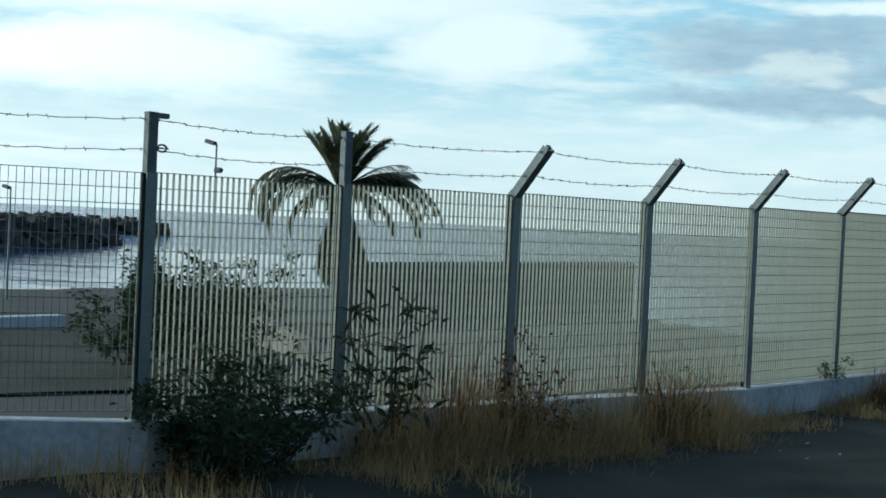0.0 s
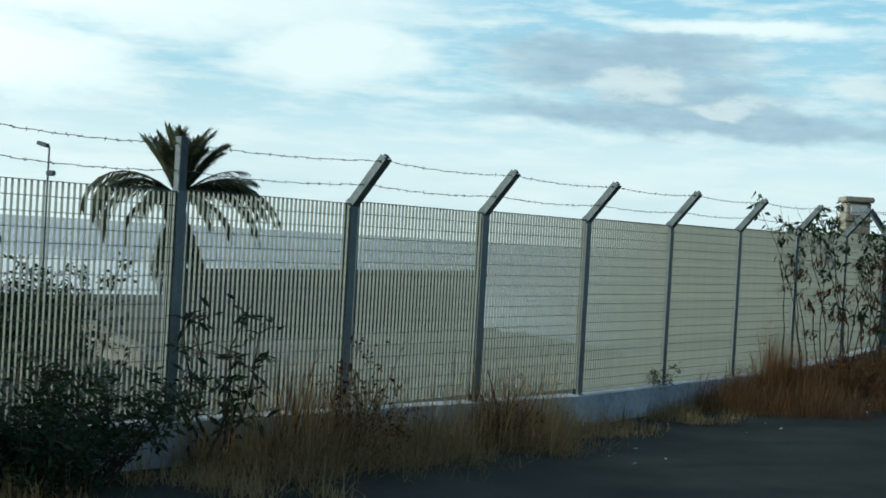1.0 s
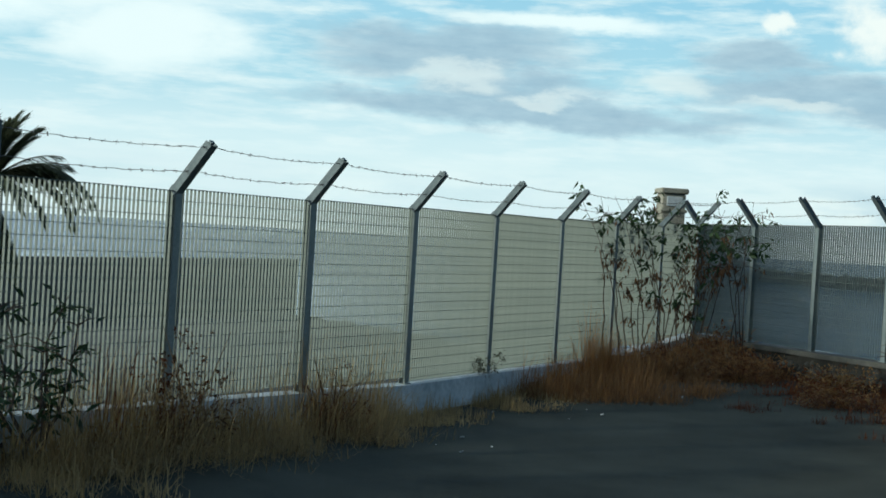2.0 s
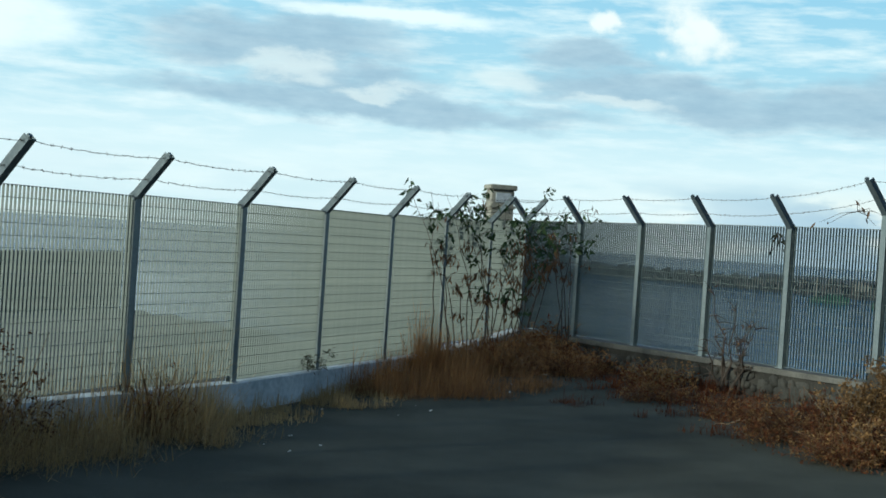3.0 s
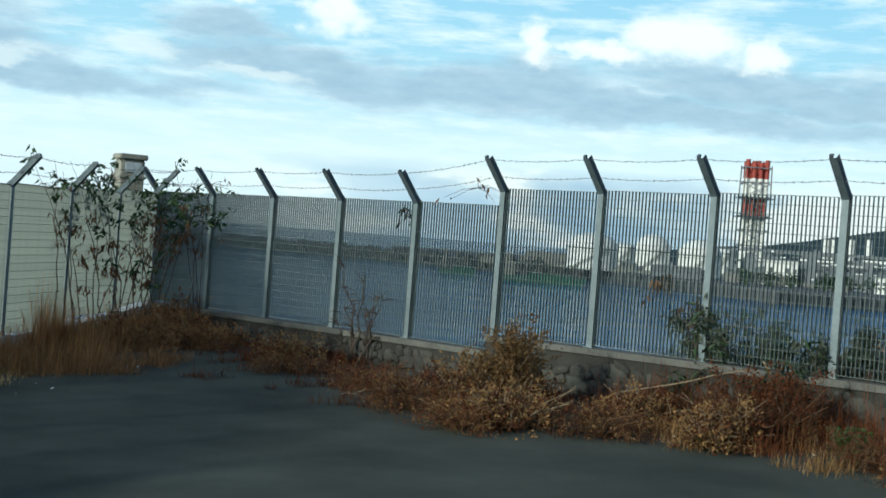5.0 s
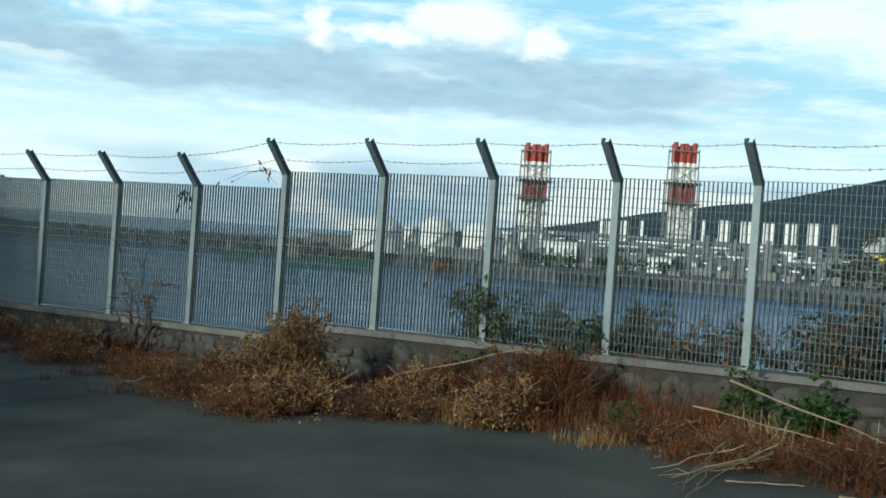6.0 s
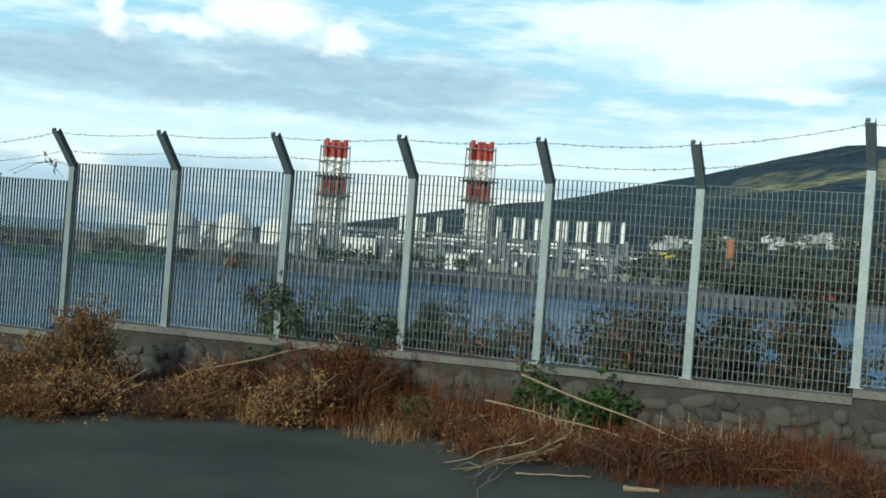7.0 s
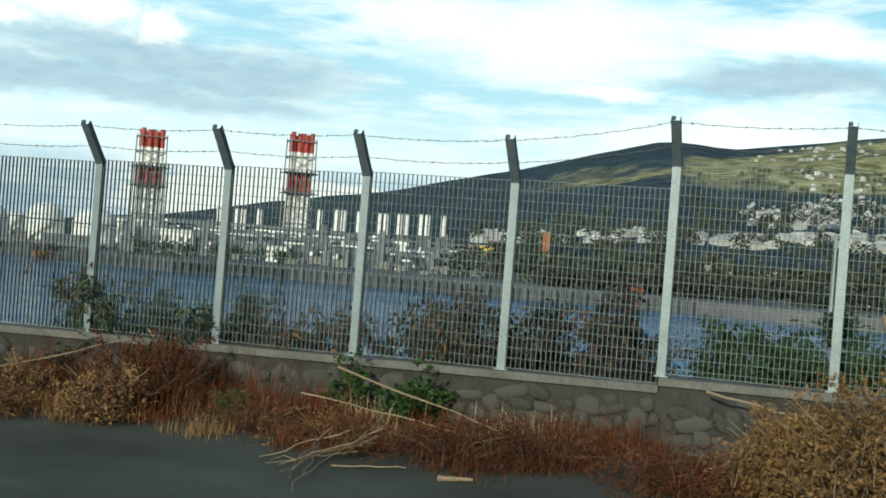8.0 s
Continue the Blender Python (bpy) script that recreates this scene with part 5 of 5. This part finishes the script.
def dry_bush(run, i, inward, radius, height, leaves, material, label, seed, second=None, leaf=(0.03, 0.07), shoots=0):
    """A heap of dead brush: short twigs all through a lumpy dome, each with curled leaves."""
    rnd = random.Random(seed)
    p = plan(run, i, inward)
    z0 = put(p)
    ob = thing("dry_bush", Matrix.Translation((p.x, p.y, z0)), label, "dry bush")
    wood, dry, other = Geo(), Geo(), Geo()
    lumps = [(rnd.uniform(-0.6, 0.6) * radius, rnd.uniform(-0.6, 0.6) * radius, rnd.uniform(0.35, 0.7) * radius, rnd.uniform(0.55, 1.0) * height) for k in range(7)]
    lumps.append((0, 0, radius * 0.6, height))
    fine = material is RUSSET
    sprays = leaves // 7
    for k in range(sprays):
        lx, ly, lr, lh = rnd.choice(lumps)
        a, u = rnd.uniform(0, 6.28), rnd.random() ** 0.45
        b = math.asin(rnd.random())
        q = Vector((lx + math.cos(a) * math.cos(b) * lr * u, ly + math.sin(a) * math.cos(b) * lr * u, max(0.02, math.sin(b) * lh * u)))
        way = Vector((math.cos(a) + rnd.gauss(0, 0.7), math.sin(a) + rnd.gauss(0, 0.7), rnd.gauss(0.5, 0.7))).normalized()
        length = rnd.uniform(0.12, 0.30) * (0.6 + 0.5 * radius)
        tip = q + way * length
        tip.z = max(tip.z, 0.01)
        wood.blade(q - way * 0.08, tip, 0.010, 0.1)
        geo = other if second and rnd.random() < 0.4 else dry
        for j in range(7):
            s = q.lerp(tip, rnd.uniform(0.1, 1.05)) + Vector((rnd.gauss(0, 0.02), rnd.gauss(0, 0.02), rnd.gauss(0, 0.02)))
            ln = rnd.uniform(*leaf)
            geo.leaf(s, way + Vector((rnd.gauss(0, 0.9), rnd.gauss(0, 0.9), rnd.gauss(-0.1, 0.8))), ln, ln * (rnd.uniform(0.14, 0.3) if fine else rnd.uniform(0.35, 0.7)), (rnd.uniform(-1, 1), rnd.uniform(-1, 1), rnd.uniform(0, 1)))
    for k in range(shoots):
        a, b = rnd.uniform(0, 6.28), rnd.uniform(0.7, 1.5)
        way = Vector((math.cos(a) * math.cos(b), math.sin(a) * math.cos(b), math.sin(b)))
        q = Vector((way.x * radius * 0.7, way.y * radius * 0.7, height * rnd.uniform(0.45, 0.8)))
        tip = q + way * rnd.uniform(0.25, 0.5) * (0.5 + 0.5 * height)
        wood.blade(q, tip, 0.010, 0.1)
        for j in range(34):
            c = q.lerp(tip, rnd.random()) + Vector((rnd.gauss(0, 0.03), rnd.gauss(0, 0.03), rnd.gauss(0, 0.03)))
            ln = rnd.uniform(*leaf) * 0.9
            dry.leaf(c, way + Vector((rnd.gauss(0, 0.9), rnd.gauss(0, 0.9), rnd.gauss(0, 0.7))), ln, ln * 0.5, (rnd.uniform(-1, 1), rnd.uniform(-1, 1), rnd.uniform(0, 1)))
    for k in range(14):
        a = rnd.uniform(0, 6.28)
        top = Vector((math.cos(a) * radius * 0.9, math.sin(a) * radius * 0.9, height * rnd.uniform(0.3, 1.0)))
        wood.tube([(0, 0, -0.03), top * 0.5 + Vector((rnd.gauss(0, 0.08), rnd.gauss(0, 0.08), 0.05)), top], [0.012, 0.008, 0.003], 5)
    tagged(part("branchwork", wood, BROWN_LEAF if fine else STICK, ob), kind="stuff")
    tagged(part("foliage", dry, material, ob), kind="stuff")
    if other.v:
        tagged(part("withered_foliage", other, second, ob), kind="stuff")
    return ob


dry_bush("r", 6.17, 2.1, 0.5, 1.15, 6500, TAN, "tall tan dry bush with curled leaves", 61, None, (0.03, 0.07), 60)
dry_bush("r", 6.0, 2.6, 0.8, 0.7, 4200, TAN, "low tan dry bush on the asphalt", 62, RUSSET, (0.03, 0.07), 30)
dry_bush("r", 6.72, 3.3, 0.8, 0.6, 4500, TAN, "low tan dry bush spread on the asphalt", 63, RUSSET)
dry_bush("r", 5.87, 3.4, 0.8, 0.5, 4000, RUSSET, "russet dry bush spread on the asphalt", 64, TAN)
dry_bush("r", 6.55, 4.0, 0.75, 0.4, 3400, RUSSET, "low russet dry brush spread on the asphalt", 96, TAN)
dry_bush("r", 4.88, 2.6, 0.8, 0.45, 3000, RUSSET, "low russet dry brush near the wall", 97, TAN)
dry_bush("r", 7.22, 2.9, 0.75, 0.45, 3200, RUSSET, "low russet dry bush on the asphalt", 66, TAN)
dry_bush("r", 7.14, 1.7, 0.65, 0.55, 2800, TAN, "tan dry bush among russet weeds", 65, RUSSET)
dry_bush("r", 7.89, 2.2, 0.65, 0.7, 4000, TAN, "tan dry bush among russet weeds", 73, RUSSET)
dry_bush("r", 8.0, 1.2, 0.75, 0.8, 5200, RUSSET, "tall russet dry bush against the wall", 98, BROWN_LEAF, (0.03, 0.07), 30)
dry_bush("r", 7.6, 1.0, 0.7, 0.75, 4200, RUSSET, "tall russet dry bush against the wall", 112, BROWN_LEAF, (0.03, 0.07), 24)
dry_bush("r", 8.84, 1.9, 0.6, 0.5, 2600, RUSSET, "russet dry bush near the wall", 74, BROWN_LEAF)
dry_bush("r", 9.41, 2.5, 0.7, 0.5, 3200, RUSSET, "low russet brush spread on the asphalt", 75, TAN)
dry_bush("r", 10.1, 2.5, 0.8, 0.55, 3800, RUSSET, "low russet brush below the wall", 76)
dry_bush("r", 10.56, 2.0, 0.75, 0.55, 3200, RUSSET, "low russet brush below the wall", 77)
dry_bush("r", 3.15, 1.3, 0.6, 0.55, 2400, TAN, "small tan dry bush by the wall", 67, RUSSET)
dry_bush("r", 2.04, 1.6, 0.7, 0.4, 2200, RUSSET, "low russet brush near the corner", 78, TAN)
dry_bush("r", 3.82, 2.4, 0.7, 0.35, 2200, RUSSET, "low russet brush by the wall", 79, TAN)
dry_bush("r", 12.4, 2.4, 1.5, 1.2, 21000, TAN, "large heap of tan dry brush", 68, None, (0.04, 0.08), 60)
dry_bush("r", 13.2, 2.1, 1.3, 1.55, 14000, TAN, "tall heap of tan dry brush", 69, None, (0.04, 0.08), 60)
dry_bush("r", 11.85, 2.1, 0.9, 0.75, 9000, TAN, "heap of tan dry brush below the wall", 113, None, (0.04, 0.08), 40)
dry_bush("r", 11.25, 2.75, 0.65, 0.5, 5200, RUSSET, "dark russet clump in front of the brush", 70)
dry_bush("l", 2.9, 0.5, 0.5, 1.3, 1300, BROWN_LEAF, "dry brown weed with withered heads", 71, RUSSET)
dry_bush("l", 4.0, 0.5, 0.55, 1.0, 900, RUSSET, "dry russet weed with bent heads", 72, TAN)
dry_bush("l", 9.2, 1.2, 1.0, 0.75, 4500, ORANGE_GRASS, "heap of orange-brown brush in the corner", 94, RUSSET)
dry_bush("l", 9.6, 1.0, 0.9, 0.85, 4200, ORANGE_GRASS, "heap of orange-brown brush in the corner", 110, RUSSET)
dry_bush("l", 8.8, 1.9, 0.9, 0.5, 3600, ORANGE_GRASS, "low heap of orange-brown brush near the corner", 111, RUSSET)
dry_bush("l", 8.2, 1.0, 0.9, 0.65, 3600, ORANGE_GRASS, "heap of orange-brown brush near the corner", 95, RUSSET)

p = plan("l", 1.35, 0.5)
shrub(p, put(p), 0.85, 1.2, 2600, LEAF, "dark green bush in front of the white wall", seed=81, leaf=(0.06, 0.12), stems=22, name="bush", category="bush")
p = plan("l", 1.1, 0.7)
shrub(p, put(p), 0.75, 0.75, 1900, LEAF, "dark green bush at the foot of the wall", seed=82, leaf=(0.05, 0.10), stems=12, name="bush", category="bush")
p = plan("l", 2.1, 0.35)
shrub(p, put(p), 0.5, 1.75, 220, LEAF, "tall green sprig with long leaves by a post", seed=83, leaf=(0.10, 0.2), wide=0.28, stems=7, name="sprig", category="shrub")
p = plan("l", 1.3, -0.5)
shrub(p, put(p), 0.25, 2.1, 30, BARK, "thin leaning sapling behind the bars", seed=84, stems=2, name="sapling", category="sapling")
p = plan("r", 9.55, 0.7)
shrub(p, put(p), 0.4, 0.85, 800, FRESH_LEAF, "fresh green weed against the rubble wall", seed=85, leaf=(0.06, 0.12), wide=0.5, stems=9, name="weed", category="weed")
p = plan("r", 9.1, 0.65)
shrub(p, put(p), 0.28, 0.95, 380, FRESH_LEAF, "fresh green weed against the rubble wall", seed=86, leaf=(0.06, 0.12), wide=0.5, stems=8, name="weed", category="weed")
p = plan("r", 8.5, 1.5)
shrub(p, put(p), 0.35, 0.4, 350, FRESH_LEAF, "low green weed by the asphalt", seed=87, leaf=(0.05, 0.1), wide=0.5, stems=7, name="weed", category="weed")
p = plan("r", 3.55, 0.35)
shrub(p, put(p), 0.7, 1.9, 20, BROWN_LEAF, "bare grey twigs against the fence", seed=88, stems=8, name="bare_shrub", category="shrub")
p = plan("l", 5.9, 0.15)
shrub(p, base_l(6), 0.28, 0.4, 120, DULL_LEAF, "small weed on top of the wall", seed=89, stems=5, leaf=(0.05, 0.09), name="weed", category="weed")


# the climbing shrub in the corner
def climber(i0, i1, label, seed, stems=13, leaves=1100, low=0.36, run="l"):
    """Thin wandering stems with bunches of narrow leaves that hang from the upper part."""
    rnd = random.Random(seed)
    ob = thing("climbing_shrub", Matrix.Identity(4), label, "climbing shrub")
    wood, green, brown = Geo(), Geo(), Geo()
    for k in range(stems):
        i = rnd.uniform(i0, i1)
        p = plan(run, i, rnd.uniform(0.2, 0.6))
        z = ground_z(p.x, p.y)
        top = rnd.uniform(2.3, 3.6)
        drift = Vector((rnd.uniform(-1, 1), rnd.uniform(-0.6, 0.6), 0)) * 1.1
        pts = [Vector((p.x, p.y, z)) + drift * (s / 9) ** 1.6 + Vector((rnd.uniform(-0.05, 0.05), rnd.uniform(-0.05, 0.05), top * s / 9)) for s in range(10)]
        wood.tube(pts, [0.015 * (1 - 0.8 * s / 9) for s in range(10)], 5)
        knots = []
        for c in range(6):
            s = rnd.uniform(9 * low, 8.9)
            lo = int(min(s, 8))
            q = pts[lo].lerp(pts[lo + 1], s - lo)
            tip = q + Vector((rnd.gauss(0, 0.24), rnd.gauss(0, 0.2), rnd.uniform(-0.12, 0.25)))
            wood.tube([q, (q + tip) / 2 + Vector((0, 0, 0.03)), tip], [0.006, 0.004, 0.002], 4, cap=False)
            knots.append((q, tip, rnd.random() + (0.3 if s < 6.5 else -0.45), rnd.choice((0.4, 1.0, 1.6))))
        for j in range(leaves // stems):
            q, tip, tone, weight = rnd.choice(knots)
            if rnd.random() > weight:
                continue
            c = q.lerp(tip, rnd.uniform(0.2, 1.1)) + Vector((rnd.gauss(0, 0.05), rnd.gauss(0, 0.05), rnd.gauss(0, 0.05)))
            ln = rnd.uniform(0.08, 0.2)
            hang = -0.4 if tone < 0.45 else -1.0
            (green if tone < 0.45 else brown).leaf(c, (rnd.uniform(-0.7, 0.7), rnd.uniform(-0.7, 0.7), hang + rnd.uniform(-0.4, 0.4)), ln, ln * (0.4 if tone < 0.45 else 0.26), (rnd.uniform(-1, 1), rnd.uniform(-1, 1), 0.3))
    tagged(part("branchwork", wood, BARK, ob), kind="stuff")
    tagged(part("foliage", green, LEAF, ob), kind="stuff")
    tagged(part("withered_foliage", brown, BROWN_LEAF, ob, "withered brown hanging leaves"), kind="stuff")
    return ob


climber(8.2, 9.7, "climbing shrub with withered brown and green leaves", 91, 15, 1050)
climber(7.6, 8.3, "thin climbing shrub with green top leaves", 96, 4, 230, 0.6)
climber(9.2, 9.9, "climbing shrub that hangs over the fence corner", 92, 5, 420, 0.5)
climber(0.5, 1.3, "thin climbing shrub with withered leaves across the corner", 93, 5, 420, 0.55, "r")

def hanging_sprig(run, i, inward, z, spread, leaves, material, label, seed):
    """A short dead vine caught in the fence: a few thin twigs with hanging leaves."""
    rnd = random.Random(seed)
    p = plan(run, i, inward)
    ob = thing("hanging_vine", Matrix.Translation((p.x, p.y, z)), label, "vine")
    wood, dry = Geo(), Geo()
    for k in range(7):
        tip = Vector((rnd.gauss(0, spread), rnd.gauss(0, spread * 0.4), rnd.uniform(-1.2, 0.6) * spread))
        mid = tip * 0.5 + Vector((rnd.gauss(0, 0.03), rnd.gauss(0, 0.03), 0.06))
        wood.tube([(0, 0, 0), mid, tip], [0.006, 0.004, 0.002], 4, cap=False)
        for j in range(leaves // 7):
            q = mid.lerp(tip, rnd.uniform(-0.3, 1.1)) + Vector((rnd.gauss(0, 0.03), rnd.gauss(0, 0.03), rnd.gauss(0, 0.03)))
            ln = rnd.uniform(0.08, 0.17)
            dry.leaf(q, (rnd.gauss(0, 0.5), rnd.gauss(0, 0.5), -1.0), ln, ln * 0.3, (rnd.uniform(-1, 1), rnd.uniform(-1, 1), 0.3))
    tagged(part("branchwork", wood, BARK, ob), kind="stuff")
    tagged(part("foliage", dry, material, ob), kind="stuff")
    return ob


hanging_sprig("r", 3.85, 0.06, 3.0, 0.2, 40, GREY_LEAF, "thin dark vine hanging from the fence top", 121)
hanging_sprig("r", 4.75, 0.1, 3.45, 0.35, 10, BROWN_LEAF, "bare twigs caught in the barbed wire", 122)
hanging_sprig("r", 6.62, -0.1, 2.15, 0.22, 60, BROWN_LEAF, "withered brown leaves caught in the grating", 123)
hanging_sprig("r", 6.9, -0.1, 1.9, 0.22, 50, BROWN_LEAF, "withered brown leaves caught in the grating", 124)
hanging_sprig("l", 8.1, 0.1, 3.05, 0.3, 70, LEAF, "green sprig climbing over the fence top", 125)
hanging_sprig("l", 8.7, 0.2, 3.2, 0.3, 70, LEAF, "green sprig climbing over the fence top", 126)
hanging_sprig("r", 0.55, 0.25, 2.2, 0.4, 130, BROWN_LEAF, "withered brown leaves hanging in the fence corner", 127)

# shrubs outside the rubble wall
for i, out, rad, high, leaves, mat, sec, seed, words in (
        (6.95, 0.6, 0.85, 2.2, 1700, DULL_LEAF, LEAF, 101, "sparse green shrub outside the grating"),
        (7.55, 0.6, 1.0, 2.5, 2600, DULL_LEAF, LEAF, 102, "sparse green shrub outside the grating"),
        (8.4, 0.8, 0.9, 1.8, 1300, DULL_LEAF, BROWN_LEAF, 103, "sparse shrub outside the grating"),
        (9.5, 1.6, 1.2, 3.0, 3400, GREY_LEAF, BROWN_LEAF, 104, "dusty shrub with brown leaf clusters outside the grating"),
        (10.2, 1.6, 1.1, 3.5, 3400, GREY_LEAF, BROWN_LEAF, 105, "tall dusty shrub with brown leaf clusters outside the grating"),
        (10.75, 1.7, 0.9, 2.7, 2000, GREY_LEAF, BROWN_LEAF, 106, "dusty shrub with brown leaf clusters outside the grating"),
        (11.9, 1.9, 1.2, 2.6, 9500, LEAF, LEAF, 107, "dense green bush outside the grating"),
        (12.6, 1.9, 1.2, 2.9, 7500, LEAF, FRESH_LEAF, 108, "dense green bush outside the grating"),
        (13.6, 1.9, 0.9, 2.4, 2400, LEAF, FRESH_LEAF, 109, "dense green bush outside the grating")):
    p = plan("r", i, -out)
    z = put(p)
    shrub(p, z, rad * 1.25, EYE_GROUND - z - 1.6 + high * 0.45, leaves * 3, mat, words, seed=seed, leaf=(0.09, 0.2), wide=0.28, stems=18, second=sec, hang=0.3)


# ---------------- sticks, stones and litter on the yard ----------------
def stick(a, b, r, label, seed=0, bend=0.05):
    rnd = random.Random(seed)
    a, b = Vector(a), Vector(b)
    mid = (a + b) / 2
    pts = []
    for s in range(8):
        q = a.lerp(b, s / 7) - mid
        pts.append(q + Vector((rnd.uniform(-1, 1), rnd.uniform(-1, 1), rnd.uniform(-0.4, 1))) * bend * 0.4)
    return solid("stick", Geo().tube(pts, [r * (1 - 0.5 * s / 7) * (1.12 if s % 3 == 0 else 1) for s in range(8)], 7), STICK, label, "stick", "fallen sticks", m=Matrix.Translation(mid))


def on(run, i, inward, up=0.02):
    p = plan(run, i, inward)
    return (p.x, p.y, put(p) + up)


stick(on("r", 9.17, 1.3, 0.75), on("r", 10.33, 2.3, 0.35), 0.014, "long bleached reed fallen over the weeds", 1)
stick(on("r", 9.06, 1.9, 0.5), on("r", 10.17, 2.4, 0.3), 0.010, "bleached broken stick among the weeds", 2)
stick(on("r", 10.17, 3.5, 0.03), on("r", 10.34, 3.4, 0.03), 0.03, "short thick log lying on the asphalt", 3, 0.01)
rnd = random.Random(17)
for k in range(9):
    stick(on("r", 9.5 + rnd.uniform(-0.1, 0.25), 2.6 + rnd.uniform(0, 0.5), 0.25 * rnd.random() + 0.05), on("r", 9.2 + 0.06 * k, 3.7 + 0.13 * k + rnd.uniform(-0.3, 0.1), 0.02), rnd.uniform(0.005, 0.011), "grey-brown fallen branch on the asphalt", 20 + k, 0.09)
stick(on("r", 9.6, 3.5, 0.02), on("r", 9.97, 3.3, 0.05), 0.010, "thin bleached stick on the asphalt", 6)
stick(on("r", 6.8, 1.5, 0.35), on("r", 7.69, 0.9, 0.85), 0.013, "long bleached stick leaning on the weeds", 7)
stick(on("r", 7.69, 0.7, 0.95), on("r", 8.0, 1.3, 0.4), 0.011, "upright bleached stem among the weeds", 8)
stick(on("r", 5.38, 2.9, 0.2), on("r", 5.18, 3.6, 0.03), 0.014, "grey fallen branch by the bush", 9, 0.12)
stick(on("r", 12.25, 0.30, 1.85), on("r", 12.44, 0.75, 0.7), 0.035, "pale broken plank leaning on the fence", 10, 0.01)
stick(on("r", 12.0, 0.9, 0.75), on("r", 12.84, 1.4, 0.95), 0.014, "grey branch in the heap of brush", 11, 0.1)
stick(on("r", 11.31, 0.55, 0.8), on("r", 12.0, 0.8, 0.6), 0.016, "grey branch lying against the wall", 12, 0.08)


def stone_geo(rnd, w, h, d):
    """A rounded lump: a squashed, dented sphere of few faces."""
    bm = bmesh.new()
    bmesh.ops.create_icosphere(bm, subdivisions=1, radius=0.5)
    for v in bm.verts:
        k = 1 + rnd.uniform(-0.2, 0.16)
        c = Vector([math.copysign(abs(t * 2) ** 0.62 / 2, t) for t in v.co])
        v.co = Vector((c.x * w * k, c.y * d * k, c.z * h * k))
    me = bpy.data.meshes.new("stone")
    bm.to_mesh(me)
    bm.free()
    me.polygons.foreach_set("use_smooth", [True] * len(me.polygons))
    return me


rnd = random.Random(7)
for i, d, s in ((11.5, 1.0, 0.32), (12.0, 1.25, 0.26), (11.75, 1.5, 0.2)):
    p = plan("r", i, d)
    me = stone_geo(rnd, s * 1.3, s * 0.8, s)
    tagged(part("boulder", me, STONE, None, m=Matrix.Translation((p.x, p.y, put(p) + s * 0.25))), "grey-brown loose stone below the wall", "stone", "loose stones")


def litter():
    rnd = random.Random(8)
    geo = Geo()
    for k in range(46):
        run, i, d = rnd.choice((("r", rnd.uniform(0.5, 10), rnd.uniform(1.2, 3.0)), ("l", rnd.uniform(4, 9), rnd.uniform(0.8, 2.5))))
        p = plan(run, i, d)
        s = rnd.uniform(0.008, 0.028)
        geo.box(p.x, p.y, put(p) + 0.02, s * 2, s, s * 0.4, Euler((rnd.uniform(-0.4, 0.4), rnd.uniform(-0.4, 0.4), rnd.uniform(0, 6))).to_matrix())
    return geo


solid("litter", litter(), WHITE_PAINT, "scraps of white litter at the weeds' edge", "litter", kind="stuff")


# ---------------- stones of the rubble wall ----------------
SHAPES = [stone_geo(random.Random(200 + k), 1.0, 1.0, 1.0) for k in range(14)]
for me in SHAPES:
    me.materials.append(STONE)


def wall_stones(parent, i0, i1, seed):
    """Rubble set in the wall's face, in rough courses with mortar between."""
    rnd = random.Random(seed)
    i = i0
    run = (i1 - i0) * STEP_R
    for row in range(6):
        s = rnd.uniform(0, 0.15)
        while s < run - 0.1:
            w = rnd.choice((0.14, 0.2, 0.28, 0.36, 0.48)) * rnd.uniform(0.85, 1.15)
            h = min(rnd.uniform(0.16, 0.34), w * 1.15)
            k = i0 + (s + w / 2) / STEP_R
            top = base_r(min(k, i1 - 0.01)) - 0.11
            z = top - 0.10 - row * 0.165 + rnd.uniform(-0.055, 0.055)
            p = plan("r", k, 0.18)
            if z > ground_z(p.x, p.y) - 0.05 and z + h / 2 < top + 0.01:
                m = turn_to(p, WAY_R, z) @ Matrix.Rotation(rnd.uniform(-0.4, 0.4), 4, "Y") @ Matrix.Diagonal((w * 1.08, rnd.uniform(0.08, 0.16), h, 1))
                part("stone", rnd.choice(SHAPES), STONE, parent, m=m)
            s += w * 0.9 + rnd.uniform(0.0, 0.03)


wall_stones(bpy.data.objects["wall_north_1"], 1.0, 5.0, 301)
wall_stones(bpy.data.objects["wall_north_2"], 5.0, 11.0, 302)
wall_stones(bpy.data.objects["wall_north_3"], 11.0, 14.0, 303)
